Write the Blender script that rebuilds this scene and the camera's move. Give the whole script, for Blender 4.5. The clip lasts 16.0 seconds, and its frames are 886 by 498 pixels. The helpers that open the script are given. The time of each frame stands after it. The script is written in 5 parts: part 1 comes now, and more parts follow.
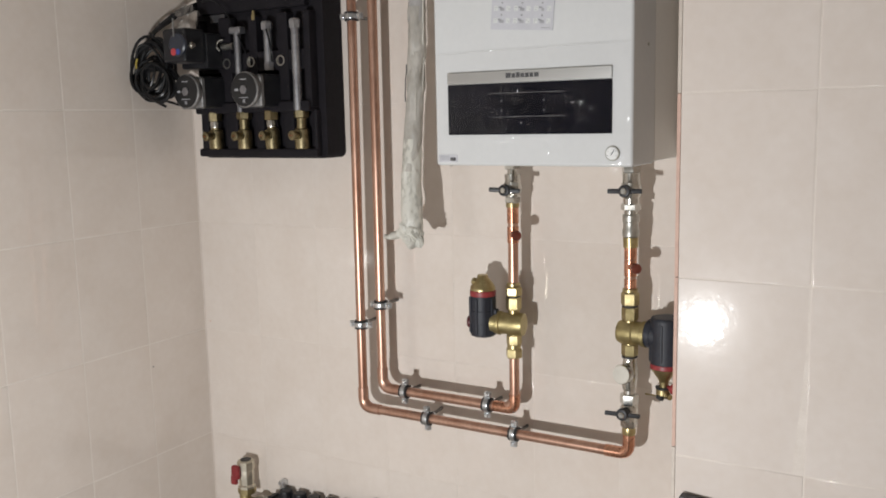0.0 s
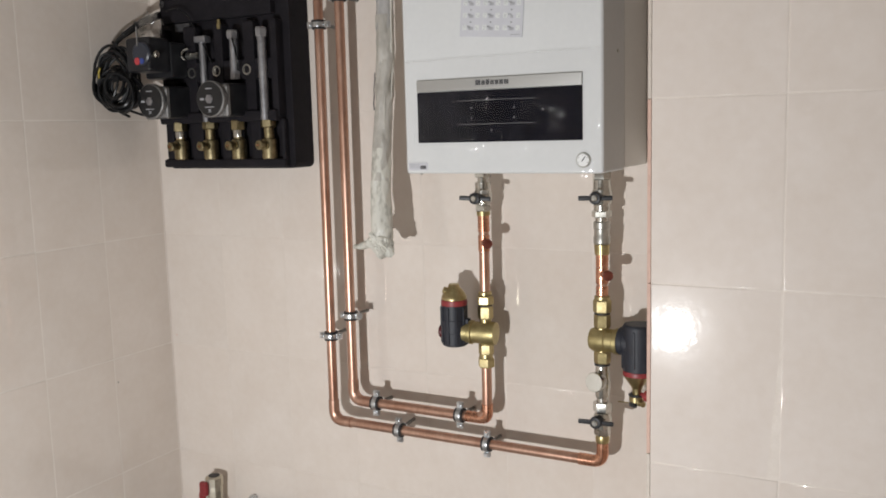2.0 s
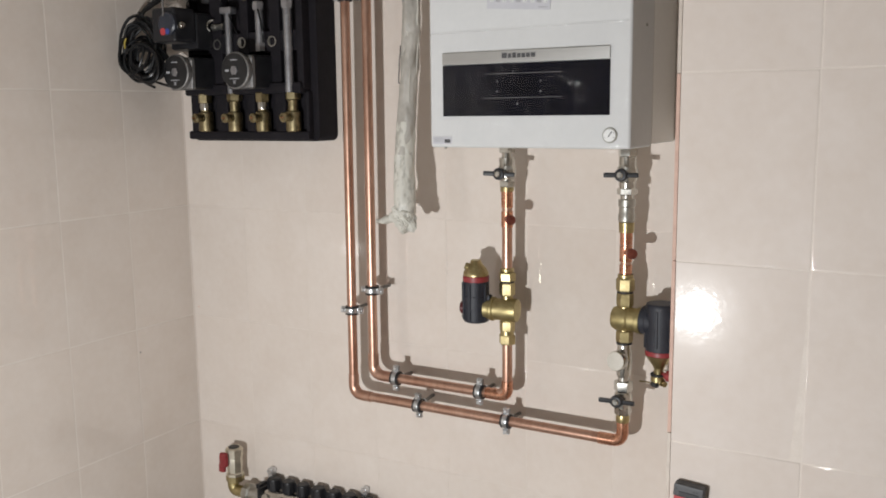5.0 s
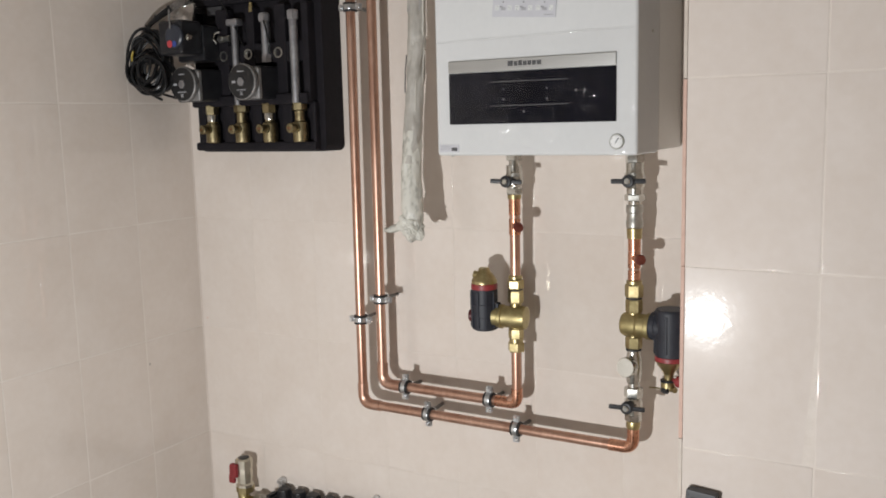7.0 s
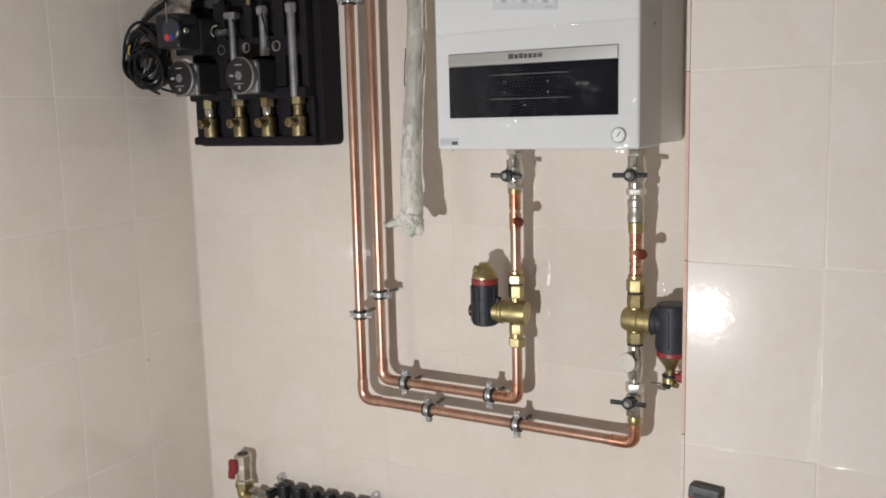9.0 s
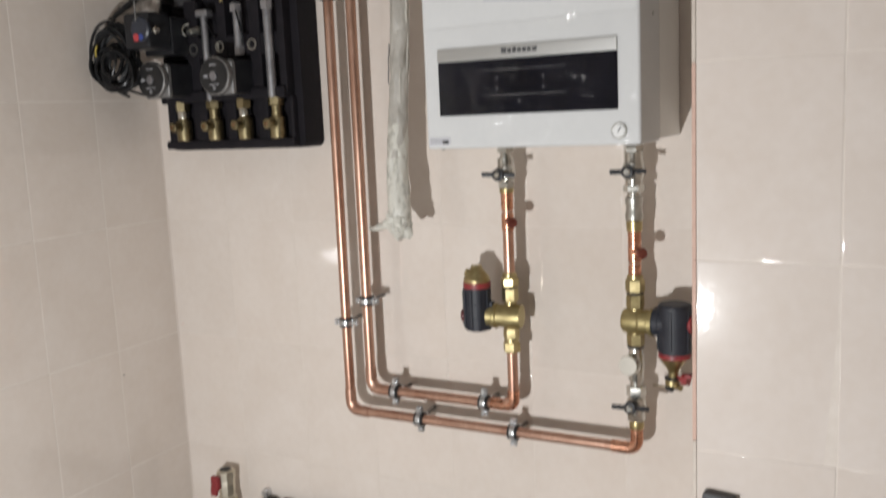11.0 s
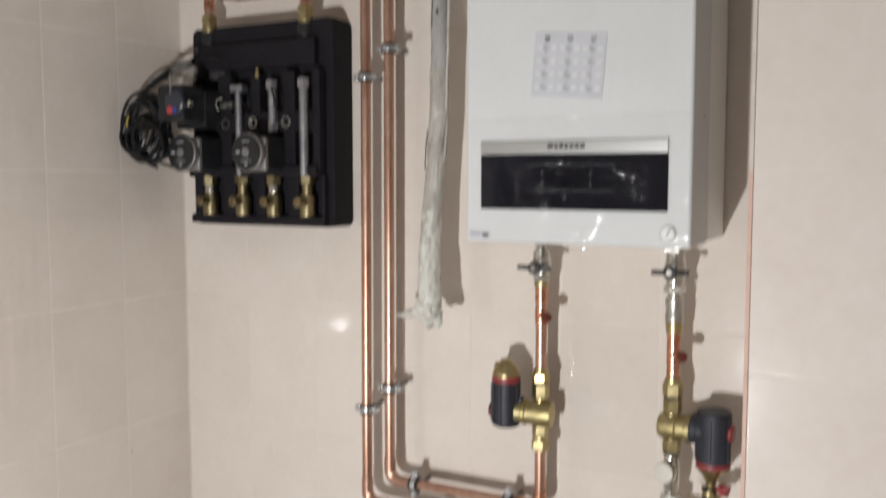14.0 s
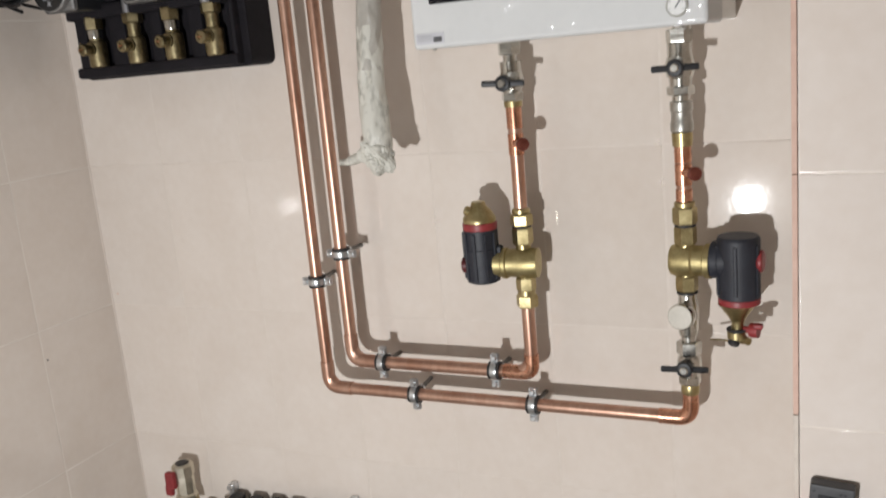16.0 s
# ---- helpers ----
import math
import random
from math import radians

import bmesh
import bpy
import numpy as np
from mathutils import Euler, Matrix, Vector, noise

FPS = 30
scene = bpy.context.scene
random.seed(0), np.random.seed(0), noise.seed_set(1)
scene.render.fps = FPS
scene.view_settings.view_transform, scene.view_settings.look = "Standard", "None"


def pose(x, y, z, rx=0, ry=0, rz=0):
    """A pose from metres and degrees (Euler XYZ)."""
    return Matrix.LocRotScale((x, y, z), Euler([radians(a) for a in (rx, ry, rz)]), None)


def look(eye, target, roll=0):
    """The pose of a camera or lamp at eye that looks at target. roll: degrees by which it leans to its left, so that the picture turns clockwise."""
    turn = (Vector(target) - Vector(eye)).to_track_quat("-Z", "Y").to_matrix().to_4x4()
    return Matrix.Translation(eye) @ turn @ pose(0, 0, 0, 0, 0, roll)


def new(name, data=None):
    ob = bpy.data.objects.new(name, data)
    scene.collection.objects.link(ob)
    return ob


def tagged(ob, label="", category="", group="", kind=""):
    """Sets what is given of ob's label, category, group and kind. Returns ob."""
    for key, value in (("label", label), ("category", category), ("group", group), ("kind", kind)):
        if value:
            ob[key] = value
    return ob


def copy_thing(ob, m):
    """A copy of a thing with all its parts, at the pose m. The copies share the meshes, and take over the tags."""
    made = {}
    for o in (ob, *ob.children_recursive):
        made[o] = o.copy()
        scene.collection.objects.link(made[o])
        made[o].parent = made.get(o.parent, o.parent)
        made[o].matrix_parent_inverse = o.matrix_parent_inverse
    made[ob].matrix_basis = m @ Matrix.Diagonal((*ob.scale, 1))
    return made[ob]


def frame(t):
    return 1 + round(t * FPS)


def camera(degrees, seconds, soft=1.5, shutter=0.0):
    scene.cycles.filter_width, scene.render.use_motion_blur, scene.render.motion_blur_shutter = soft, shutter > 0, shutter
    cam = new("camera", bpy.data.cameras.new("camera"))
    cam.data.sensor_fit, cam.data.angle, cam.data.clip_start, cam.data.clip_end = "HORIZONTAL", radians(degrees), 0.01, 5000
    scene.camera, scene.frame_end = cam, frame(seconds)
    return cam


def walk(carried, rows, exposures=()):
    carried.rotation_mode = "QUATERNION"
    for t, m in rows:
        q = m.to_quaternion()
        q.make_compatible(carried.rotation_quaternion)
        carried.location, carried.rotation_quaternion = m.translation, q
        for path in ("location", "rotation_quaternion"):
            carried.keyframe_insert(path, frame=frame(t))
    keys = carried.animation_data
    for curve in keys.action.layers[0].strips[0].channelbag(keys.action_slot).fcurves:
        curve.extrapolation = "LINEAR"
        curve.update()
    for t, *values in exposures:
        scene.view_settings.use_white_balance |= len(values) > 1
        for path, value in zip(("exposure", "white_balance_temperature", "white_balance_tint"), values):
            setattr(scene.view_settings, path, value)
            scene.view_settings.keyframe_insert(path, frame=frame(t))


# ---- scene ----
SOFT, SHUT = 1.8, 0.45
EXPOSURES = ((0.0, -0.03), (8.5, -0.03), (11.0, 0.0), (13.5, 0.02), (14.2, 0.05), (15.0, 0.05), (15.6, 0.0), (16.0, 0.0))
cam = camera(52.71, 16.0, soft=SOFT, shutter=SHUT)
# seconds, eye, heading left of the wall normal, tilt, lean
PATH = [
    (0.0, 1.8263, -1.7689, 1.5837, 30.636, -8.334, -1.222),
    (0.5, 1.8271, -1.7687, 1.5839, 30.712, -8.770, -1.382),
    (1.0, 1.8246, -1.7652, 1.5821, 30.620, -8.614, -1.410),
    (1.5, 1.8219, -1.7670, 1.5830, 30.432, -7.937, -1.608),
    (2.0, 1.8133, -1.7585, 1.5758, 28.540, -7.624, -1.534),
    (2.5, 1.8092, -1.7600, 1.5676, 29.792, -7.572, -0.766),
    (3.0, 1.8084, -1.7570, 1.5682, 29.735, -8.010, -0.671),
    (3.5, 1.8101, -1.7597, 1.5592, 29.669, -7.403, -0.702),
    (4.0, 1.8076, -1.7588, 1.5670, 29.773, -7.558, -0.682),
    (4.5, 1.8117, -1.7581, 1.5635, 29.936, -7.858, -0.740),
    (4.7, 1.8090, -1.7522, 1.5606, 29.949, -8.760, -0.654),
    (7.0, 1.8057, -1.7557, 1.5589, 30.369, -8.157, -1.394),
    (7.5, 1.8040, -1.7553, 1.5606, 30.214, -8.321, -1.412),
    (8.0, 1.8091, -1.7532, 1.5598, 30.181, -8.301, -1.389),
    (8.5, 1.8054, -1.7522, 1.5591, 30.242, -8.454, -1.362),
    (8.7, 1.8036, -1.7514, 1.5586, 30.317, -8.434, -1.384),
    (10.8, 1.7157, -1.7021, 1.5542, 28.526, -9.752, -3.024),
    (11.0, 1.7193, -1.7050, 1.5593, 28.172, -8.714, -2.586),
    (11.2, 1.7206, -1.7019, 1.5607, 28.151, -4.851, -1.863),
    (11.5, 1.6991, -1.7044, 1.5800, 27.525, -1.938, -0.185),
    (11.8, 1.6885, -1.6995, 1.6151, 27.902, 1.182, -0.562),
    (12.0, 1.6774, -1.6945, 1.6342, 26.839, 2.626, -0.084),
    (12.2, 1.6651, -1.6942, 1.6379, 25.492, 3.406, 0.181),
    (12.4, 1.6622, -1.6913, 1.6446, 25.185, 5.052, 0.604),
    (12.5, 1.6603, -1.6921, 1.6459, 24.931, 6.186, 0.924),
    (12.6, 1.6575, -1.6920, 1.6479, 24.731, 7.292, 1.218),
    (12.9, 1.6495, -1.6973, 1.6510, 25.431, 3.790, 0.688),
    (13.0, 1.6453, -1.6970, 1.6487, 26.242, 2.475, 0.819),
    (13.1, 1.6414, -1.6961, 1.6469, 26.760, 2.571, 0.726),
    (13.5, 1.6402, -1.6937, 1.6374, 26.653, 2.694, 0.693),
    (14.0, 1.6348, -1.6912, 1.6098, 27.907, -4.733, -0.053),
    (14.2, 1.6195, -1.6838, 1.5804, 28.393, -8.084, -1.225),
    (14.4, 1.6228, -1.6502, 1.5404, 27.007, -9.601, -2.401),
    (14.5, 1.6088, -1.6379, 1.5345, 25.507, -9.934, -2.622),
    (14.6, 1.6056, -1.6327, 1.5332, 25.113, -10.612, -2.439),
    (14.8, 1.5929, -1.6337, 1.5266, 24.905, -11.502, -2.222),
    (14.9, 1.5898, -1.6340, 1.5223, 25.435, -11.823, -2.211),
    (15.0, 1.5831, -1.6277, 1.5187, 26.158, -11.922, -2.453),
    (15.1, 1.5771, -1.6204, 1.5150, 26.825, -11.772, -2.746),
    (15.4, 1.5373, -1.5607, 1.4985, 26.874, -12.443, -2.078),
    (15.5, 1.5276, -1.5334, 1.4951, 26.389, -11.823, -2.679),
    (15.6, 1.5190, -1.5049, 1.4905, 25.442, -11.070, -3.635),
    (15.9, 1.4962, -1.4255, 1.4807, 25.454, -11.386, -4.838),
    (16.0, 1.4914, -1.4038, 1.4881, 25.725, -12.399, -5.283),
]


def aimed(x, y, z, yaw, tilt, lean):
    a, b = radians(yaw), radians(tilt)
    return look((x, y, z), (x - math.sin(a) * math.cos(b), y + math.cos(a) * math.cos(b), z + math.sin(b)), lean)


walk(cam, [(row[0], aimed(*row[1:])) for row in PATH], EXPOSURES)

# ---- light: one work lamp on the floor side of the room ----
world = bpy.data.worlds.new("room")
world.use_nodes = True
world.node_tree.nodes["Background"].inputs[0].default_value = (0.5, 0.5, 0.5, 1)
world.node_tree.nodes["Background"].inputs[1].default_value = 0.0
scene.world = world
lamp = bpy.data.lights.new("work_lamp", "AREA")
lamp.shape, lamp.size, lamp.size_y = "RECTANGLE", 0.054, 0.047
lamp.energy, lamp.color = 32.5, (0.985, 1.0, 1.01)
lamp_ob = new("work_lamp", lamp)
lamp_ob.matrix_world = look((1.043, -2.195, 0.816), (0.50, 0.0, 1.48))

# ---- materials ----


def shade(name, dark, light, rough=0.5, metal=0.0, grain=30.0, fine=200.0, bump=0.0, bump_scale=60.0, rough_var=0.08,
          coat=0.0, random_tint=0.0, spec=0.5, contrast=(0.35, 0.65), stretch=(1, 1, 1)):
    m = bpy.data.materials.new(name)
    m.use_nodes = True
    nt = m.node_tree
    n, l = nt.nodes, nt.links
    p = n["Principled BSDF"]
    tc = n.new("ShaderNodeTexCoord")
    info = n.new("ShaderNodeObjectInfo")
    off = n.new("ShaderNodeVectorMath")
    off.operation = "MULTIPLY_ADD"
    off.inputs[1].default_value = stretch
    shift = n.new("ShaderNodeMath")
    shift.operation = "MULTIPLY"
    shift.inputs[1].default_value = 37.0
    l.new(info.outputs["Random"], shift.inputs[0])
    l.new(tc.outputs["Object"], off.inputs[0])
    l.new(shift.outputs[0], off.inputs[2])
    a = n.new("ShaderNodeTexNoise")
    a.inputs["Scale"].default_value, a.inputs["Detail"].default_value, a.inputs["Roughness"].default_value = grain, 5, 0.6
    b = n.new("ShaderNodeTexNoise")
    b.inputs["Scale"].default_value, b.inputs["Detail"].default_value = fine, 3
    l.new(off.outputs[0], a.inputs["Vector"])
    l.new(off.outputs[0], b.inputs["Vector"])
    mixf = n.new("ShaderNodeMix")
    mixf.inputs[0].default_value = 0.3
    l.new(a.outputs["Fac"], mixf.inputs[2])
    l.new(b.outputs["Fac"], mixf.inputs[3])
    ramp = n.new("ShaderNodeValToRGB")
    ramp.color_ramp.elements[0].position, ramp.color_ramp.elements[1].position = contrast
    ramp.color_ramp.elements[0].color, ramp.color_ramp.elements[1].color = (*dark, 1), (*light, 1)
    l.new(mixf.outputs[0], ramp.inputs[0])
    col = ramp.outputs[0]
    if random_tint:
        hsv = n.new("ShaderNodeHueSaturation")
        rng = n.new("ShaderNodeMapRange")
        rng.inputs["To Min"].default_value, rng.inputs["To Max"].default_value = 1 - random_tint, 1 + random_tint
        l.new(info.outputs["Random"], rng.inputs[0])
        l.new(rng.outputs[0], hsv.inputs["Value"])
        l.new(col, hsv.inputs["Color"])
        col = hsv.outputs[0]
    l.new(col, p.inputs["Base Color"])
    rr = n.new("ShaderNodeMapRange")
    rr.inputs["To Min"].default_value, rr.inputs["To Max"].default_value = max(0.02, rough - rough_var), min(1, rough + rough_var)
    l.new(a.outputs["Fac"], rr.inputs[0])
    l.new(rr.outputs[0], p.inputs["Roughness"])
    p.inputs["Metallic"].default_value = metal
    p.inputs["Specular IOR Level"].default_value = spec
    p.inputs["Coat Weight"].default_value = coat
    p.inputs["Coat Roughness"].default_value = 0.2
    if bump:
        c = n.new("ShaderNodeTexNoise")
        c.inputs["Scale"].default_value, c.inputs["Detail"].default_value = bump_scale, 2
        l.new(off.outputs[0], c.inputs["Vector"])
        bp = n.new("ShaderNodeBump")
        bp.inputs["Strength"].default_value, bp.inputs["Distance"].default_value = bump, 0.002
        l.new(c.outputs["Fac"], bp.inputs["Height"])
        l.new(bp.outputs[0], p.inputs["Normal"])
    return m


GLAZE = shade("glazed_tile", (0.665, 0.58, 0.51), (0.765, 0.70, 0.645), 0.038, grain=7, fine=60, bump=0.030, bump_scale=90, coat=0.04,
              rough_var=0.012, random_tint=0.015, contrast=(0.18, 0.82))
GLAZE_WAVY = shade("wavy_glazed_tile", (0.665, 0.58, 0.515), (0.765, 0.70, 0.655), 0.045, grain=7, fine=60, bump=0.095, bump_scale=62, coat=0.08,
                   rough_var=0.014, random_tint=0.015, contrast=(0.18, 0.82))
GROUT = shade("grout", (0.655, 0.58, 0.515), (0.72, 0.65, 0.59), 0.55, grain=40, fine=400, bump=0.2, bump_scale=500)
# same grout lightened, painting how light catches the side wall's joints
GROUT_LIT = shade("lit_grout", (0.72, 0.66, 0.60), (0.79, 0.73, 0.67), 0.55, grain=40, fine=400, bump=0.2, bump_scale=500)
TILE_BODY = shade("fired_clay_edge", (0.56, 0.37, 0.30), (0.66, 0.46, 0.38), 0.7, grain=60, fine=400)
TILE_EDGE_PALE = shade("grouted_tile_edge", (0.54, 0.47, 0.41), (0.65, 0.58, 0.51), 0.6, grain=60, fine=400)
ADHESIVE = shade("tile_adhesive", (0.165, 0.15, 0.137), (0.345, 0.325, 0.305), 0.9, grain=7, fine=90, bump=0.8, bump_scale=60,
                 contrast=(0.38, 0.6))
CONCRETE = shade("rough_plaster", (0.36, 0.34, 0.31), (0.48, 0.46, 0.42), 0.9, grain=6, fine=80, bump=0.5, bump_scale=90)
PLAIN = shade("pale_wall_paint", (0.62, 0.57, 0.51), (0.68, 0.63, 0.57), 0.5, grain=3, fine=60, bump=0.1, bump_scale=150)
SCREED = shade("floor_screed", (0.26, 0.25, 0.235), (0.36, 0.345, 0.32), 0.85, grain=5, fine=90, bump=0.4, bump_scale=120)
CEIL = shade("ceiling_plaster", (0.55, 0.53, 0.5), (0.62, 0.6, 0.57), 0.9, grain=4, fine=80, bump=0.2, bump_scale=100)
COPPER = shade("copper", (0.415, 0.23, 0.163), (0.58, 0.37, 0.283), 0.34, 0.84, grain=22, fine=160, rough_var=0.08,
               stretch=(1, 1, 0.35))
COPPER_OLD = shade("heated_copper", (0.46, 0.21, 0.13), (0.68, 0.37, 0.25), 0.27, 1.0, grain=60, fine=250)
COPPER_CAP = shade("oxidised_copper_cap", (0.13, 0.032, 0.022), (0.23, 0.07, 0.05), 0.42, 0.6, grain=80, fine=300)
BRASS = shade("brass", (0.33, 0.265, 0.125), (0.53, 0.445, 0.25), 0.36, 1.0, grain=45, fine=300, bump=0.05, bump_scale=300)
# darkened copy of the brass: shade on the pump valves put into its colour
BRASS_SHADED = shade("shaded_brass", (0.19, 0.155, 0.085), (0.40, 0.335, 0.20), 0.40, 1.0, grain=60, fine=300, bump=0.08, bump_scale=400)
BRASS_DULL = shade("sandblasted_brass", (0.33, 0.27, 0.125), (0.52, 0.44, 0.235), 0.44, 1.0, grain=40, fine=500, bump=0.12, bump_scale=700)
NICKEL = shade("nickel", (0.42, 0.41, 0.375), (0.68, 0.665, 0.62), 0.2, 1.0, grain=40, fine=260)
ZINC = shade("zinc_plated_steel", (0.50, 0.52, 0.54), (0.78, 0.80, 0.82), 0.3, 1.0, grain=60, fine=300)
ROD = shade("dull_threaded_steel", (0.16, 0.155, 0.15), (0.28, 0.275, 0.265), 0.5, 0.9, grain=60, fine=500, bump=0.4, bump_scale=900)
GALV = shade("dull_galvanised_fitting", (0.34, 0.335, 0.31), (0.56, 0.55, 0.51), 0.34, 0.95, grain=60, fine=350)
NICKEL_DULL = shade("dull_nickel", (0.56, 0.52, 0.42), (0.76, 0.71, 0.60), 0.4, 1.0, grain=40, fine=260)
STEEL_TUBE = shade("steel_tube", (0.25, 0.25, 0.27), (0.42, 0.42, 0.44), 0.36, 0.8, grain=30, fine=200)
ALU = shade("cast_aluminium", (0.21, 0.205, 0.20), (0.35, 0.34, 0.335), 0.55, 0.7, grain=50, fine=400)
RUBBER = shade("black_rubber", (0.012, 0.012, 0.013), (0.03, 0.03, 0.032), 0.6, grain=50, fine=300)
BLACK = shade("black_plastic", (0.010, 0.010, 0.012), (0.022, 0.022, 0.025), 0.42, spec=0.35, grain=40, fine=300)
FOAM = shade("black_foam_shell", (0.0075, 0.0066, 0.0086), (0.0150, 0.0130, 0.0165), 0.72, spec=0.2, grain=30, fine=300, bump=0.35, bump_scale=420)
NAVY = shade("dark_blue_grey_plastic", (0.009, 0.010, 0.017), (0.022, 0.025, 0.036), 0.55, grain=30, fine=300, bump=0.1, bump_scale=500)
MAROON = shade("dark_red_plastic", (0.07, 0.010, 0.012), (0.12, 0.018, 0.02), 0.5, grain=40, fine=300)
CAP_FACE = shade("pale_cap_face", (0.56, 0.53, 0.47), (0.65, 0.62, 0.56), 0.35, grain=40, fine=300)
RED = shade("red_plastic", (0.19, 0.018, 0.022), (0.30, 0.035, 0.038), 0.45, grain=40, fine=300)
RED_PAINT = shade("red_painted_aluminium", (0.42, 0.04, 0.05), (0.54, 0.07, 0.075), 0.6, grain=25, fine=300)
DARK_GREY = shade("dark_grey_plastic", (0.030, 0.030, 0.033), (0.052, 0.052, 0.056), 0.5, grain=40, fine=300)
CHARCOAL = shade("charcoal_plate", (0.007, 0.007, 0.008), (0.013, 0.013, 0.014), 0.45, grain=40, fine=300)
WHITE = shade("white_enamel", (0.63, 0.635, 0.635), (0.675, 0.68, 0.68), 0.48, grain=4, fine=90, bump=0.02, bump_scale=40, spec=0.3)
WHITE_PLASTIC = shade("white_plastic", (0.62, 0.64, 0.63), (0.72, 0.73, 0.72), 0.4, grain=20, fine=200)
GREY_SEAL = shade("grey_rubber_seal", (0.16, 0.17, 0.17), (0.24, 0.25, 0.25), 0.6, grain=30, fine=200)
SIDE_GREY = shade("pale_grey_sheet_metal", (0.75, 0.735, 0.70), (0.80, 0.785, 0.75), 0.35, grain=5, fine=90)
GLASS_BLACK = shade("black_glass", (0.007, 0.007, 0.010), (0.013, 0.013, 0.019), 0.07, grain=10, fine=100, rough_var=0.02, spec=0.12)
BRUSHED = shade("brushed_steel", (0.46, 0.455, 0.44), (0.56, 0.555, 0.54), 0.46, 0.80, grain=10, fine=500, stretch=(0.05, 1, 3))
brushing = BRUSHED.node_tree.nodes.new("ShaderNodeCombineXYZ")
brushing.inputs["Z"].default_value = 1.0
BRUSHED.node_tree.links.new(brushing.outputs[0], BRUSHED.node_tree.nodes["Principled BSDF"].inputs["Tangent"])
BRUSHED.node_tree.nodes["Principled BSDF"].inputs["Anisotropic"].default_value = 0.5
PAPER = shade("printed_label_paper", (0.54, 0.54, 0.575), (0.59, 0.59, 0.625), 0.5, grain=20, fine=200)
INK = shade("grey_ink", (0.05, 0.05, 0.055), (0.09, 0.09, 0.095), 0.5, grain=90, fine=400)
PAPER_WHITE = shade("white_printed_face", (0.80, 0.80, 0.79), (0.86, 0.86, 0.85), 0.5, grain=20, fine=200)
PRINT = shade("dim_grey_print", (0.13, 0.13, 0.14), (0.20, 0.20, 0.21), 0.5, grain=90, fine=400)
PALE_INK = shade("pale_grey_ink", (0.34, 0.34, 0.36), (0.44, 0.44, 0.46), 0.5, grain=90, fine=400)
WRAP = shade("dirty_grey_plastic_wrap", (0.25, 0.24, 0.235), (0.43, 0.415, 0.405), 0.42, grain=16, fine=150, bump=0.5, bump_scale=55,
             contrast=(0.30, 0.62), stretch=(1, 1, 0.45))
WRAP_PALE = shade("smeared_pale_tape", (0.31, 0.288, 0.255), (0.53, 0.505, 0.46), 0.45, grain=22, fine=130, bump=0.45, bump_scale=60,
                  contrast=(0.28, 0.62), stretch=(1, 1, 0.5))
TAPE_WHITE = shade("white_plaster_smeared_tape", (0.22, 0.21, 0.18), (0.62, 0.605, 0.545), 0.45, grain=30, fine=130, bump=0.5, bump_scale=60,
                   contrast=(0.33, 0.49), stretch=(1, 1, 0.5))
TAPE_EDGE = shade("curled_tape_edge", (0.50, 0.48, 0.43), (0.66, 0.64, 0.58), 0.45, grain=30, fine=200)
PLASTER = shade("hardened_plaster", (0.38, 0.355, 0.315), (0.57, 0.54, 0.48), 0.8, grain=18, fine=200, bump=0.6, bump_scale=70)
PLASTER_GREY = shade("grey_filler", (0.34, 0.33, 0.31), (0.50, 0.48, 0.45), 0.85, grain=20, fine=150, bump=0.6, bump_scale=80)
CABLE = shade("black_cable", (0.005, 0.005, 0.006), (0.010, 0.010, 0.011), 0.3, spec=0.35, grain=30, fine=200)
BLUE = shade("grey_blue_plastic", (0.022, 0.025, 0.036), (0.036, 0.041, 0.056), 0.4, grain=30, fine=200)


def film_material(name, share, bump_scale, strength, rough, patches=0.0):
    """Clear film: mostly see-through, with a sharp gloss on its ripples; patches gathers the ripples into clusters of that scale."""
    m = bpy.data.materials.new(name)
    m.use_nodes = True
    n, l = m.node_tree.nodes, m.node_tree.links
    n.remove(n["Principled BSDF"])
    clear, gloss, mix = n.new("ShaderNodeBsdfTransparent"), n.new("ShaderNodeBsdfGlossy"), n.new("ShaderNodeMixShader")
    gloss.inputs["Roughness"].default_value = rough
    mix.inputs[0].default_value = share
    ripple, bp = n.new("ShaderNodeTexNoise"), n.new("ShaderNodeBump")
    ripple.inputs["Scale"].default_value, ripple.inputs["Detail"].default_value = bump_scale, 1
    tc = n.new("ShaderNodeTexCoord")
    l.new(tc.outputs["Object"], ripple.inputs["Vector"])
    height = ripple.outputs["Fac"]
    if patches:
        where, rng, mul = n.new("ShaderNodeTexNoise"), n.new("ShaderNodeMapRange"), n.new("ShaderNodeMath")
        where.inputs["Scale"].default_value = patches
        l.new(tc.outputs["Object"], where.inputs["Vector"])
        l.new(where.outputs["Fac"], rng.inputs[0])
        rng.inputs[1].default_value, rng.inputs[2].default_value = 0.44, 0.66
        mul.operation = "MULTIPLY"
        l.new(height, mul.inputs[0])
        l.new(rng.outputs[0], mul.inputs[1])
        height = mul.outputs[0]
    bp.inputs["Strength"].default_value, bp.inputs["Distance"].default_value = strength, 0.010
    l.new(height, bp.inputs["Height"])
    l.new(bp.outputs[0], gloss.inputs["Normal"])
    l.new(clear.outputs[0], mix.inputs[1])
    l.new(gloss.outputs[0], mix.inputs[2])
    l.new(mix.outputs[0], n["Material Output"].inputs["Surface"])
    return m


FILM = film_material("clear_protective_film", 0.035, 125.0, 0.40, 0.075, 15.0)
FILM_EDGE = film_material("curled_film_edge", 0.16, 90.0, 0.5, 0.08)
BAG = film_material("clear_plastic_bag", 0.2, 60.0, 0.9, 0.06)

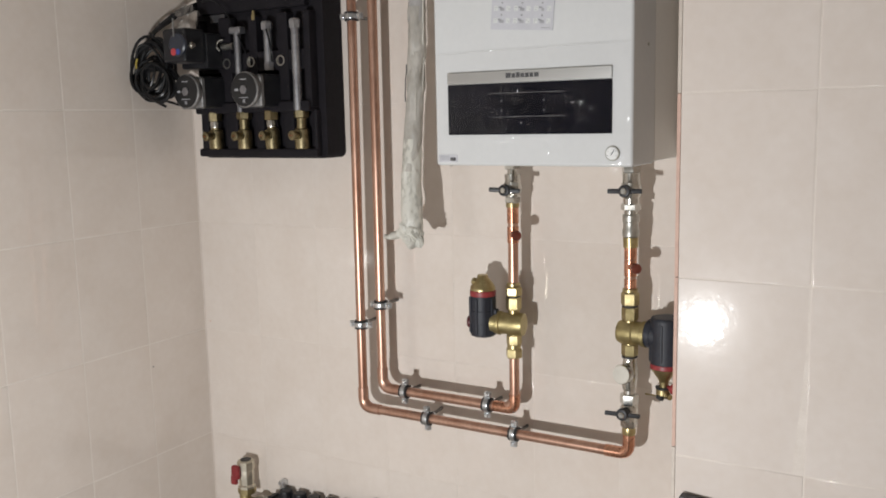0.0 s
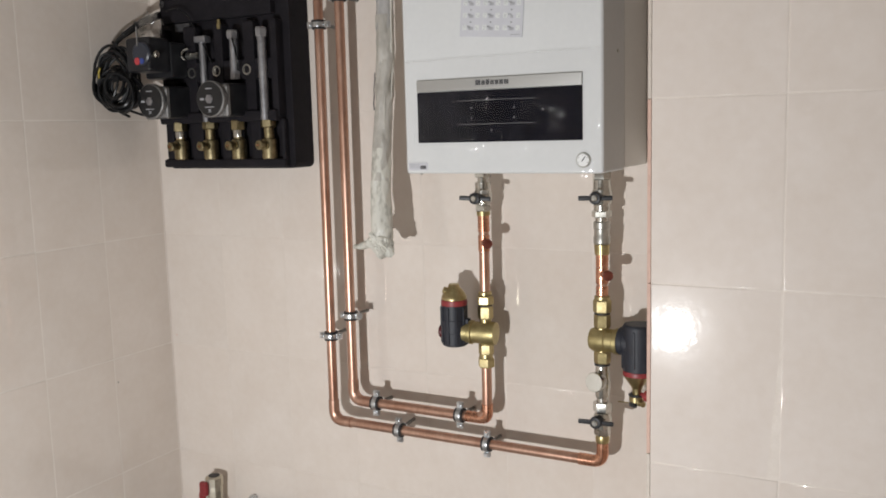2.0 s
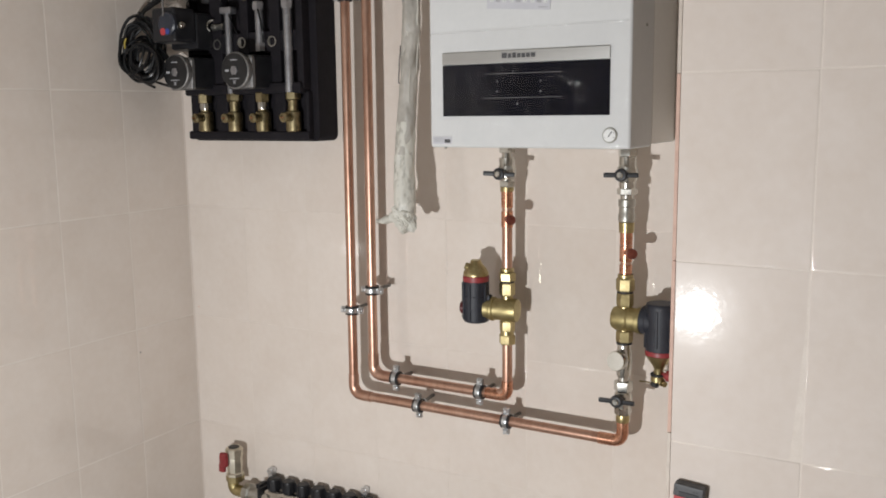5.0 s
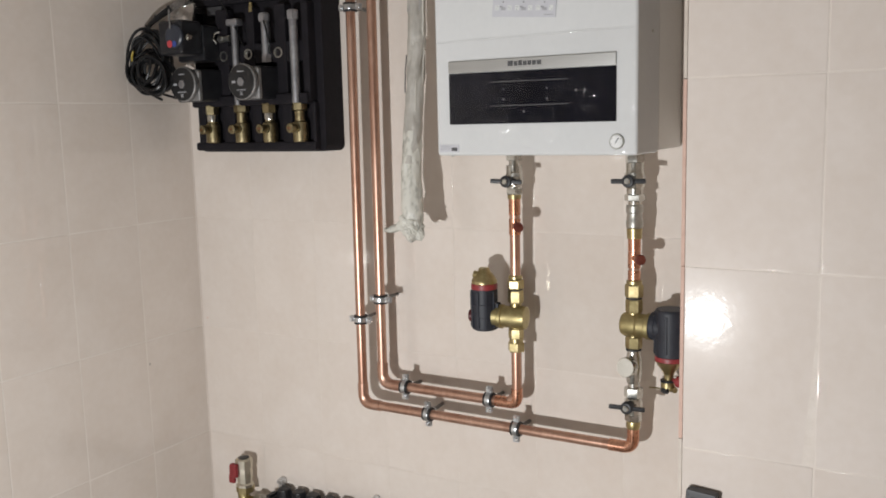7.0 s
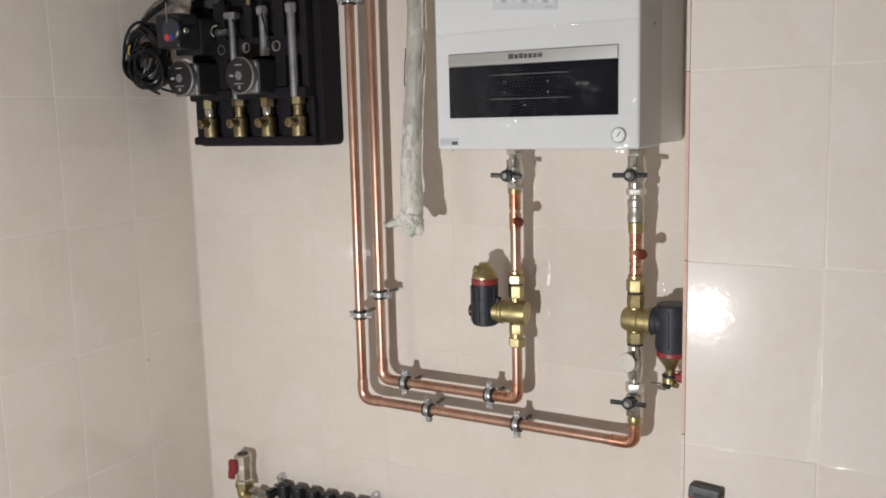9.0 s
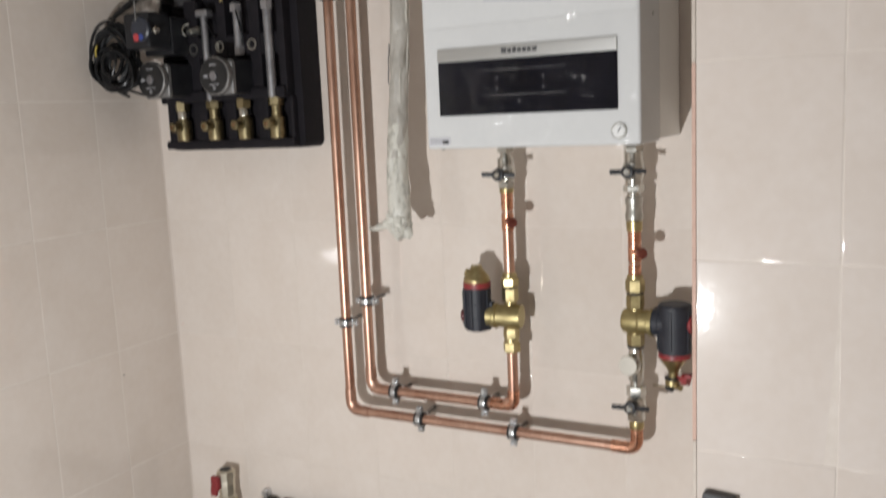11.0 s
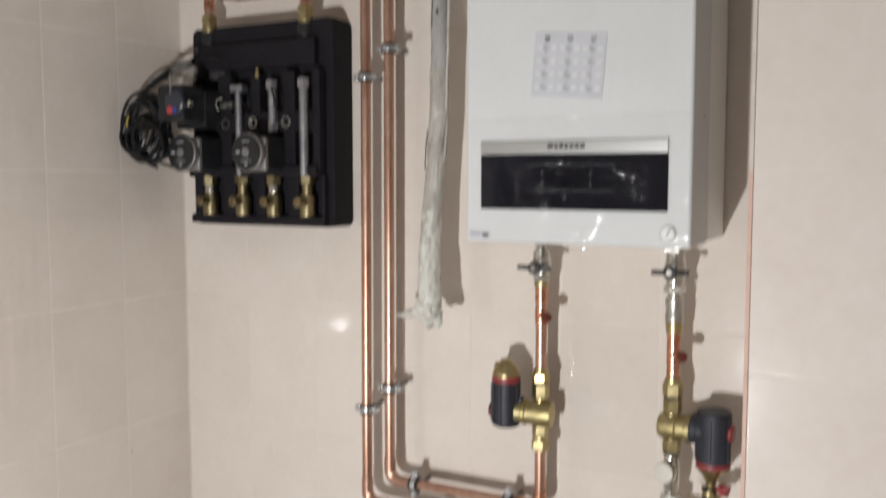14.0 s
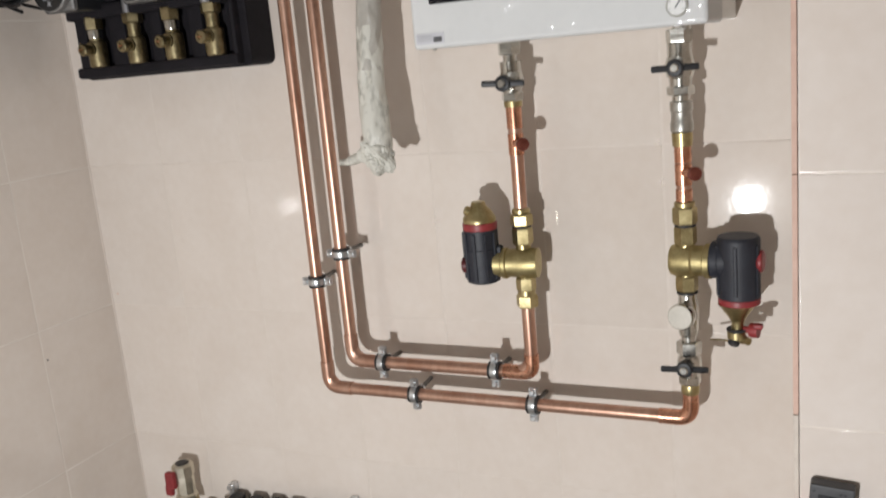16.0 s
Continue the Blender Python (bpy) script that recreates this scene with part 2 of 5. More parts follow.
# ---- mesh helpers ----


def add_box(bm, x0, x1, y0, y1, z0, z1, bevel=0.0, segments=2):
    made = bmesh.ops.create_cube(bm, size=1.0, matrix=Matrix.Translation(((x0 + x1) / 2, (y0 + y1) / 2, (z0 + z1) / 2))
                                 @ Matrix.Diagonal((x1 - x0, y1 - y0, z1 - z0, 1)))
    if bevel:
        edges = list({e for v in made["verts"] for e in v.link_edges})
        bmesh.ops.bevel(bm, geom=edges, offset=bevel, segments=segments, affect="EDGES", profile=0.5)
    return bm


def box(*args, **kw):
    return add_box(bmesh.new(), *args, **kw)


def frame_along(way):
    way = Vector(way).normalized()
    return way.to_track_quat("Z", "Y").to_matrix().to_4x4()


def add_lathe(bm, profile, base, way, segments=20, turn=0.0):
    """Revolves (radius, distance) pairs about the line from base along way; the ends are closed."""
    m = Matrix.Translation(base) @ frame_along(way) @ pose(0, 0, 0, 0, 0, turn)
    rings = []
    for r, h in profile:
        rings.append([bm.verts.new(m @ Vector((r * math.cos(2 * math.pi * k / segments), r * math.sin(2 * math.pi * k / segments), h)))
                      for k in range(segments)])
    for a, b in zip(rings, rings[1:]):
        for k in range(segments):
            bm.faces.new((a[k], a[(k + 1) % segments], b[(k + 1) % segments], b[k]))
    bm.faces.new(rings[0][::-1])
    bm.faces.new(rings[-1])
    return bm


def lathe(*args, **kw):
    return add_lathe(bmesh.new(), *args, **kw)


def filleted(points, radius, steps=7):
    pts = [Vector(p) for p in points]
    out = [pts[0]]
    for a, b, c in zip(pts, pts[1:], pts[2:]):
        u, v = (a - b).normalized(), (c - b).normalized()
        angle = u.angle(v)
        if angle > 3.1 or radius <= 0:
            out.append(b)
            continue
        d = min(radius / math.tan(angle / 2), (a - b).length * 0.49, (c - b).length * 0.49)
        p, q = b + u * d, b + v * d
        for k in range(steps + 1):
            s = k / steps
            out.append(p * (1 - s) ** 2 + b * 2 * s * (1 - s) + q * s * s)
    out.append(pts[-1])
    return out


def add_tube(bm, points, radius, segments=14, fillet=0.0, wobble=0.0, seed=0):
    pts = filleted(points, fillet) if fillet else [Vector(p) for p in points]
    rnd = random.Random(seed)
    up = Vector((0.13, 0.31, 0.94))
    rings = []
    for i, p in enumerate(pts):
        way = (pts[min(i + 1, len(pts) - 1)] - pts[max(i - 1, 0)]).normalized()
        side = way.cross(up)
        if side.length < 0.05:
            side = way.cross(Vector((1, 0, 0)))
        side.normalize()
        up = side.cross(way).normalized()
        r = radius[i] if isinstance(radius, (list, tuple)) else radius
        ring = []
        for k in range(segments):
            a = 2 * math.pi * k / segments
            rr = r * (1 + wobble * (rnd.random() - 0.5) * 2)
            ring.append(bm.verts.new(p + (side * math.cos(a) + up * math.sin(a)) * rr))
        rings.append(ring)
    for a, b in zip(rings, rings[1:]):
        for k in range(segments):
            bm.faces.new((a[k], a[(k + 1) % segments], b[(k + 1) % segments], b[k]))
    bm.faces.new(rings[0][::-1])
    bm.faces.new(rings[-1])
    return bm


def tube(*args, **kw):
    return add_tube(bmesh.new(), *args, **kw)


def weigh_normals(me, limit):
    """Corner normals that follow the large faces, so that bevelled boxes keep flat sides."""
    faces = [(p.normal.copy(), p.area) for p in me.polygons]
    round_vertex = [[] for _ in me.vertices]
    for k, p in enumerate(me.polygons):
        for v in p.vertices:
            round_vertex[v].append(k)
    normals = []
    for k, p in enumerate(me.polygons):
        for v in p.vertices:
            total = Vector((0, 0, 0))
            for j in round_vertex[v]:
                if faces[j][0].dot(faces[k][0]) > limit:
                    total += faces[j][0] * faces[j][1]
            normals.append(total.normalized() if total.length > 1e-12 else faces[k][0])
    me.normals_split_custom_set(normals)


def mesh_of(name, bm, material, sharp=32):
    bmesh.ops.recalc_face_normals(bm, faces=bm.faces)
    me = bpy.data.meshes.new(name)
    bm.to_mesh(me)
    bm.free()
    for poly in me.polygons:
        poly.use_smooth = True
    me.set_sharp_from_angle(angle=radians(sharp))
    if len(me.polygons) < 500:
        weigh_normals(me, math.cos(radians(sharp)))
    for m in (material if isinstance(material, (list, tuple)) else (material,)):
        me.materials.append(m)
    return me


def base_of(ob):
    place = Vector(ob.location)
    while ob.parent:
        ob = ob.parent
        place += ob.location
    return place


def part(name, bm, material, parent, label=""):
    """One mesh, given in the world's coordinates, under a thing or a part of it."""
    bmesh.ops.translate(bm, verts=bm.verts, vec=-base_of(parent))
    ob = new(name, mesh_of(name, bm, material))
    ob.parent = parent
    return tagged(ob, label)


def thing(name, at, label, category, group=""):
    ob = new(name)
    ob.empty_display_size = 0.05
    ob.location = at
    return tagged(ob, label, category, group)


def solo(name, bm, material, at, label, category, group="", kind=""):
    bmesh.ops.translate(bm, verts=bm.verts, vec=-Vector(at))
    ob = new(name, mesh_of(name, bm, material))
    ob.location = at
    return tagged(ob, label, category, group, kind)


def structure(name, bm, material, label, category):
    return tagged(new(name, mesh_of(name, bm, material)), label, category, kind="structure")


# ---- the room ----
TW, TH = 0.2015, 0.303
ROW0 = 1.62 - 5 * TH
TOP = 1.62 + 3 * TH
PIER_X, PIER_Y = 1.4265, -0.348
ROOM_X, ROOM_Y, ROOM_Z = 3.2, -3.3, 2.75

structure("floor", box(-0.2, ROOM_X + 0.2, ROOM_Y - 0.2, 0.25, -0.12, 0.0), SCREED, "bare grey cement screed floor of a boiler room", "floor")
structure("ceiling", box(-0.2, ROOM_X + 0.2, ROOM_Y - 0.2, 0.25, ROOM_Z, ROOM_Z + 0.12), CEIL, "plain white plaster ceiling of a boiler room", "ceiling")
wall_back = structure("wall_north", box(0.0, PIER_X - 0.0055, 0.009, 0.16, 0.0, ROOM_Z), CONCRETE,
                      "back wall clad in glossy beige tiles with the boiler on it", "wall")
wall_left = structure("wall_west", box(-0.16, -0.010, ROOM_Y, 0.16, 0.0, ROOM_Z), ADHESIVE,
                      "side wall clad in glossy beige tiles, one strip left untiled", "wall")
wall_pier = structure("wall_east_pier", box(PIER_X + 0.002, ROOM_X, PIER_Y + 0.010, 0.16, 0.0, ROOM_Z), ADHESIVE,
                      "projecting wall clad in glossy beige tiles with an untiled patch", "wall")
structure("wall_south", box(-0.2, ROOM_X + 0.2, ROOM_Y - 0.15, ROOM_Y, 0.0, ROOM_Z), PLAIN, "plain pale wall closing the room", "wall")
structure("wall_east", box(ROOM_X, ROOM_X + 0.15, ROOM_Y, 0.16, 0.0, ROOM_Z), PLAIN, "plain pale wall closing the room", "wall")

# grout beds behind the tiles, left open where tiles are missing
part("grout_bed", box(0.0, PIER_X - 0.0055, 0.0004, 0.0088, 0.0, TOP), GROUT, wall_back)
bed = box(-0.0098, -0.0004, -1.612, 0.0014, 0.0, 1.62 + 2 * TH)
add_box(bed, -0.0098, -0.0004, -1.612, -TW, 1.62 + 2 * TH, TOP)
part("grout_bed", bed, GROUT_LIT, wall_left)
bed = box(PIER_X + 0.0005, PIER_X + 4 * TW, PIER_Y + 0.0007, PIER_Y + 0.0098, 0.0, 1.608 + TH)
add_box(bed, PIER_X + 0.0005, PIER_X + TW, PIER_Y + 0.0007, PIER_Y + 0.0098, 1.608 + TH, TOP - 0.024)
part("grout_bed", bed, GROUT, wall_pier)
part("corner_joint", box(-0.0012, 0.0022, -0.0022, 0.0012, 0.0, 1.62 + 2 * TH), GROUT, wall_left)
part("plain_cladding", box(-0.0098, -0.001, ROOM_Y, -1.614, 0.0, ROOM_Z), PLAIN, wall_left)
part("plain_cladding", box(PIER_X + 4 * TW + 0.002, ROOM_X, PIER_Y + 0.001, PIER_Y + 0.0098, 0.0, ROOM_Z), PLAIN, wall_pier)

# ---- boiler ----
BX0, BX1, BYF, BYB, BZ0, BZ1 = 0.931, 1.324, -0.275, -0.006, 1.493, 2.187
boiler = thing("gas_boiler", (1.1275, BYB, BZ0), "white wall-hung boiler with a black glass control strip", "boiler")
part("cover", box(BX0, BX1, BYF, -0.150, BZ0, BZ1, bevel=0.006, segments=3), WHITE, boiler)
part("casing", box(BX0 + 0.001, BX1 - 0.0006, -0.1505, BYB, BZ0 + 0.004, BZ1 - 0.003, bevel=0.003), SIDE_GREY, boiler, "pale grey sheet metal casing")
part("wall_bracket", box(BX0 + 0.03, BX1 - 0.03, BYB, -0.0005, BZ1 - 0.09, BZ1 - 0.03, bevel=0.002), GALV, boiler, "galvanised mounting bracket")
part("wall_spacer", box(BX0 + 0.05, BX1 - 0.05, BYB, -0.0005, BZ0 + 0.05, BZ0 + 0.08, bevel=0.002), GALV, boiler, "galvanised lower spacer")
panel = part("control_panel", box(0.961, 1.287, BYF - 0.003, BYF + 0.002, 1.551, 1.6445, bevel=0.0012), GLASS_BLACK, boiler, "glossy black glass control panel")
part("trim_strip", box(0.961, 1.287, BYF - 0.0045, BYF + 0.002, 1.6455, 1.667, bevel=0.0012), BRUSHED, boiler, "brushed steel trim strip")
for z in (1.6265, 1.5835):
    part("panel_line", box(1.046, 1.2005, BYF - 0.0036, BYF - 0.0031, z - 0.0004, z + 0.0004), PRINT, panel, "thin pale printed line")
part("display", box(1.048, 1.1985, BYF - 0.0034, BYF - 0.0020, 1.5855, 1.6245), GLASS_BLACK, panel, "dull black display window")
for x, z in ((1.075, 1.613), (1.160, 1.612), (1.075, 1.595), (1.160, 1.594), (1.115, 1.572), (1.215, 1.606), (1.232, 1.606)):
    part("touch_symbol", lathe([(0.0019, 0), (0.0019, 0.0005)], (x, BYF - 0.0031, z), (0, -1, 0), 10), PRINT, panel)
# maker's mark as plain bars
for x0, x1 in ((1.085, 1.095), (1.097, 1.104), (1.106, 1.113), (1.115, 1.122), (1.124, 1.131), (1.133, 1.140), (1.142, 1.1505)):
    part("nameplate_bar", box(x0, x1, BYF - 0.0052, BYF - 0.0044, 1.6535, 1.6625 if x0 in (1.085, 1.106) else 1.6612), INK, boiler, "dark bar of the maker's mark")
part("nameplate_underline", box(1.1, 1.148, BYF - 0.0050, BYF - 0.0044, 1.6503, 1.6509), PALE_INK, boiler)
gauge = part("pressure_gauge", lathe([(0.0134, 0), (0.0134, 0.003), (0.0124, 0.0045), (0.0114, 0.0045), (0.0108, 0.0032)], (1.288, BYF + 0.001, 1.5165), (0, -1, 0), 32),
             GALV, boiler, "round pressure gauge with grey rim")
part("dial", lathe([(0.0108, 0), (0.0108, 0.0006)], (1.288, BYF - 0.0034, 1.5165), (0, -1, 0), 28), PAPER_WHITE, gauge, "white gauge dial")
needle = box(-0.0007, 0.0007, -0.0006, 0.0006, -0.003, 0.0080)
bmesh.ops.transform(needle, matrix=Matrix.Translation((1.288, BYF - 0.0046, 1.5165)) @ Matrix.Rotation(0.6, 4, "Y"), verts=needle.verts)
part("needle", needle, INK, gauge)
for a in range(-4, 5, 2):
    t = Matrix.Translation((1.288, BYF - 0.0042, 1.5165)) @ Matrix.Rotation(a * 0.5, 4, "Y")
    tick = box(-0.0003, 0.0003, -0.0003, 0.0003, 0.0078, 0.0098)
    bmesh.ops.transform(tick, matrix=t, verts=tick.verts)
    part("tick", tick, INK, gauge)
plate = part("rating_label", box(0.937, 0.9785, BYF - 0.0012, BYF + 0.0005, 1.4995, 1.5135), PAPER, boiler, "small grey rating label")
part("printed_block", box(0.963, 0.9755, BYF - 0.0016, BYF - 0.0011, 1.5018, 1.5085), INK, plate)
for z in (1.5105, 1.5075, 1.5045):
    part("printed_line", box(0.9395, 0.961, BYF - 0.0016, BYF - 0.0011, z - 0.0007, z + 0.0005), PALE_INK, plate)
part("cover_screw", lathe([(0.0028, 0), (0.0028, 0.0025), (0.0018, 0.0032)], (0.957, -0.262, BZ0 + 0.0005), (0, 0, -1), 10), GALV, boiler)
part("cover_screw", lathe([(0.003, 0), (0.003, 0.0018)], (BX1 - 0.0002, -0.196, 1.705), (1, 0, 0), 10), GALV, boiler)
# sheet of pictograms, slightly askew
sheet = part("instruction_sheet", box(-0.0617, 0.0617, -0.0006, 0.0006, -0.0522, 0.0522), PAPER, boiler, "pale printed sheet with small pictograms")
sheet.matrix_basis = Matrix.Translation((1.119 - 1.1275, BYF - 0.0009 - BYB, 1.7895 - BZ0)) @ Matrix.Rotation(radians(4.5), 4, "Y")
for v in sheet.data.vertices:
    v.co += base_of(boiler)


def printed(name, bm, ink):
    ob = new(name, mesh_of(name, bm, ink))
    ob.parent = sheet


def flat(bm, x, z, w, h, front=-0.0011):
    return add_box(bm, x - w / 2, x + w / 2, front, -0.0006, z - h / 2, z + h / 2)


pic = random.Random(3)
for c in range(3):
    x = -0.040 + 0.040 * c
    rim = flat(bmesh.new(), x, 0.0430, 0.0090, 0.0090)
    printed("column_symbol", rim, GREY_SEAL if c != 1 else INK)
    if c:
        printed("symbol_face", flat(bmesh.new(), x, 0.0430, 0.0066, 0.0066, -0.0014), PAPER)
        printed("symbol_mark", flat(bmesh.new(), x, 0.0430, 0.0040, 0.0013 if c == 1 else 0.0034, -0.0017), GREY_SEAL)
    for r in range(4):
        z = 0.0272 - r * 0.0214
        for side in (-1, 1):
            printed("pictogram_field", flat(bmesh.new(), x + side * 0.0125, z + 0.0008, 0.0082, 0.0088, -0.0009), WHITE_PLASTIC)
        bm = flat(bmesh.new(), x, z - 0.0010, 0.0088 if (c, r) != (2, 2) else 0.0050, 0.0052)
        flat(bm, x - 0.0025, z + 0.0022, 0.0036, 0.0032)
        printed("pictogram", bm, PALE_INK)
        printed("pictogram_dot", flat(bmesh.new(), x - 0.0058, z + 0.0028, 0.0020, 0.0020), GREY_SEAL)
        printed("pictogram_dot", flat(bmesh.new(), x - 0.0005, z + 0.0105, 0.0024, 0.0022), GREY_SEAL)
        for dx, dz in ((-0.0142, 0.0026), (-0.0112, 0.0022), (-0.0136, -0.0014), (0.0108, 0.0020), (0.0142, -0.0010)):
            printed("pictogram_mark", flat(bmesh.new(), x + dx + pic.uniform(-0.0005, 0.0005), z + dz + pic.uniform(-0.0005, 0.0005), 0.0015, 0.0014, -0.0012), PALE_INK)
printed("print_line", flat(bmesh.new(), 0.0480, -0.0478, 0.0180, 0.0013), PALE_INK)
# creased protective film over the lower front
film = bmesh.new()
NX, NZ = 60, 36
grid = [[None] * (NZ + 1) for _ in range(NX + 1)]
for i in range(NX + 1):
    for j in range(NZ + 1):
        x, z = 0.933 + 0.389 * i / NX, 1.487 + 0.219 * j / NZ
        z += 0.004 * noise.noise((x * 25, 2.0, 0.0)) if j in (0, NZ) else 0
        z -= 0.004 * (1 - i / NX) * j / NZ
        d = 0.0012 * abs(noise.noise((x * 30, z * 34, 1.0))) + 0.0006 * abs(noise.noise((x * 90, z * 70, 4.0)))
        grid[i][j] = film.verts.new((x, BYF - 0.0062 - d, z))
for i in range(NX):
    for j in range(NZ):
        film.faces.new((grid[i][j], grid[i + 1][j], grid[i + 1][j + 1], grid[i][j + 1]))
film_ob = part("protective_film", film, FILM, boiler, "clear creased protective film, still on")
# the film's upper rim stands off in a fine curl
rim = []
for i in range(61):
    x = 0.937 + 0.383 * i / 60
    rim.append((x, BYF - 0.0066 - 0.0006 * abs(noise.noise((x * 40, 0.0, 7.0))), 1.7055 - 0.004 * (1 - i / 60) + 0.0022 * noise.noise((x * 28, 3.0, 0.0))))
part("curled_rim", tube(rim, 0.0005, 6), FILM_EDGE, film_ob)
# bottom connections of the boiler
for x in (0.994, 1.256):
    part("outlet", lathe([(0.013, 0), (0.013, 0.030)], (x, -0.068, BZ0 - 0.018), (0, 0, 1), 18), NICKEL, boiler, "nickel outlet stub")
# flue adapter on the top
flue = thing("flue_adapter", (1.09, -0.15, BZ1), "white twin flue adapter with grey seals standing on the boiler", "flue adapter")
part("flange_seal", box(0.978, 1.172, -0.236, -0.080, BZ1 - 0.001, BZ1 + 0.031, bevel=0.007, segments=3), DARK_GREY, flue, "dark rubber seal")
part("upper_plate", box(0.989, 1.185, -0.240, -0.070, BZ1 + 0.031, BZ1 + 0.062, bevel=0.014, segments=4), WHITE_PLASTIC, flue)
for x in (1.012, 1.123):
    part("collar", lathe([(0.037, 0), (0.041, 0.004), (0.044, 0.012), (0.044, 0.030), (0.040, 0.037), (0.038, 0.041), (0.038, 0.30)], (x, -0.150, BZ1 + 0.062), (0, 0, 1), 32),
         WHITE_PLASTIC, flue, "white flue pipe with a thick collar")
part("catch", box(1.127, 1.144, -0.248, -0.236, BZ1 + 0.035, BZ1 + 0.066, bevel=0.002), DARK_GREY, flue, "dark plastic catch")

# ---- copper pipework ----
PY, PR = -0.068, 0.011
XO, XI, ZO, ZI, XL, XR = 0.586, 0.6445, 0.893, 0.9495, 0.993, 1.252

outer = thing("copper_pipe_run", (XO, PY, ZO), "bright copper pipe bent under the boiler, clipped off the tiles", "pipe", "copper pipes")
part("pipe", tube([(XO + 0.004, PY, 2.105), (XO + 0.004, PY, 1.82), (XO, PY, 1.10), (XO, PY, ZO), (XR, PY, ZO), (XR, PY, 0.940)], PR, 18, 0.036), COPPER, outer)
part("elbow", tube([(XO, PY, ZO + 0.050), (XO, PY, ZO), (XO + 0.050, PY, ZO)], PR + 0.0016, 18, 0.036), COPPER, outer, "soldered copper elbow")
part("elbow", tube([(XR - 0.050, PY, ZO), (XR, PY, ZO), (XR, PY, ZO + 0.044)], PR + 0.0016, 18, 0.030), COPPER_OLD, outer, "heat-darkened copper elbow")
part("tee", tube([(XO + 0.004, PY, 2.00), (XO + 0.004, PY, 2.052)], PR + 0.0018, 18), COPPER_OLD, outer, "soldered copper tee")
part("branch", tube([(0.433, -0.066, 1.965), (0.433, -0.066, 2.031), (0.50, -0.067, 2.030), (XO + 0.004, PY, 2.026)], PR, 16, 0.03), COPPER, outer, "copper branch to the pump group")
part("elbow", tube([(0.433, -0.066, 1.990), (0.433, -0.066, 2.031), (0.476, -0.0667, 2.0305)], PR + 0.0016, 16, 0.03), COPPER_OLD, outer)
inner = thing("copper_pipe_run", (XI, PY, ZI), "bright copper pipe bent beside the outer run, clipped off the tiles", "pipe", "copper pipes")
part("pipe", tube([(XI + 0.003, PY, 2.105), (XI + 0.003, PY, 1.87), (XI, PY, 1.15), (XI, PY, ZI), (XL, PY, ZI), (XL, PY, 1.072)], PR, 18, 0.036), COPPER, inner)
part("elbow", tube([(XI, PY, ZI + 0.050), (XI, PY, ZI), (XI + 0.050, PY, ZI)], PR + 0.0016, 18, 0.036), COPPER, inner, "soldered copper elbow")
part("elbow", tube([(XL - 0.050, PY, ZI), (XL, PY, ZI), (XL, PY, ZI + 0.034)], PR + 0.0016, 18, 0.030), COPPER_OLD, inner, "heat-darkened copper elbow")
part("tee", tube([(XI + 0.003, PY, 1.995), (XI + 0.003, PY, 2.045)], PR + 0.0018, 18), COPPER_OLD, inner, "soldered copper tee")
part("branch", tube([(0.157, -0.066, 1.965), (0.157, -0.066, 2.037), (0.226, -0.052, 2.022), (0.40, -0.038, 2.024), (XO, -0.038, 2.022), (XI + 0.003, PY, 2.018)], PR, 16, 0.026),
     COPPER, inner, "copper branch to the pump group")
part("elbow", tube([(0.157, -0.066, 1.995), (0.157, -0.066, 2.037), (0.199, -0.0575, 2.0278)], PR + 0.0016, 16, 0.026), COPPER_OLD, inner)

# drain cocks with red handles at the pipe tops
for k, (x, own) in enumerate(((XO + 0.004, "outer"), (XI + 0.003, "inner"))):
    cock = thing("air_valve", (x, PY, 2.10), "small nickel valve with a red handle on a copper pipe end", "valve", "valves on pipe ends")
    part("adapter", lathe([(0.0115, 0), (0.0122, 0.003), (0.0122, 0.008), (0.0100, 0.013)], (x, PY, 2.093), (0, 0, 1), 20), COPPER_OLD, cock, "copper adapter")
    part("neck", lathe([(0.0098, 0), (0.0106, 0.003), (0.0106, 0.010), (0.0090, 0.012), (0.0090, 0.019), (0.0118, 0.022), (0.0118, 0.030), (0.0098, 0.032)], (x, PY, 2.105), (0, 0, 1), 18), BRASS, cock, "tapered brass neck")
    part("handle", lathe([(0.0088, 0), (0.0100, 0.004), (0.0122, 0.018), (0.0128, 0.028), (0.0118, 0.034), (0.0085, 0.037)], (x, PY, 2.136), (0, 0, 1), 10, 15 + 20 * k), RED, cock, "red plastic handle")
    part("lever", box(x - 0.004, x + 0.0165, PY - 0.0135, PY - 0.0075, 2.1725, 2.1755, bevel=0.0008, segments=1), BLACK, cock, "thin black lever")
    part("bell", lathe([(0.0090, 0), (0.0102, 0.003), (0.0112, 0.010), (0.0146, 0.014), (0.0152, 0.020), (0.0152, 0.031), (0.0138, 0.035), (0.0090, 0.037)], (x, PY, 2.174), (0, 0, 1), 14), NICKEL, cock, "round nickel valve head")
    part("cap", lathe([(0.0062, 0), (0.0078, 0.003), (0.0080, 0.008), (0.0060, 0.013), (0.002, 0.0145)], (x, PY, 2.210), (0, 0, 1), 16), BLACK, cock, "small black end cap")


# ---- pipe clips ----


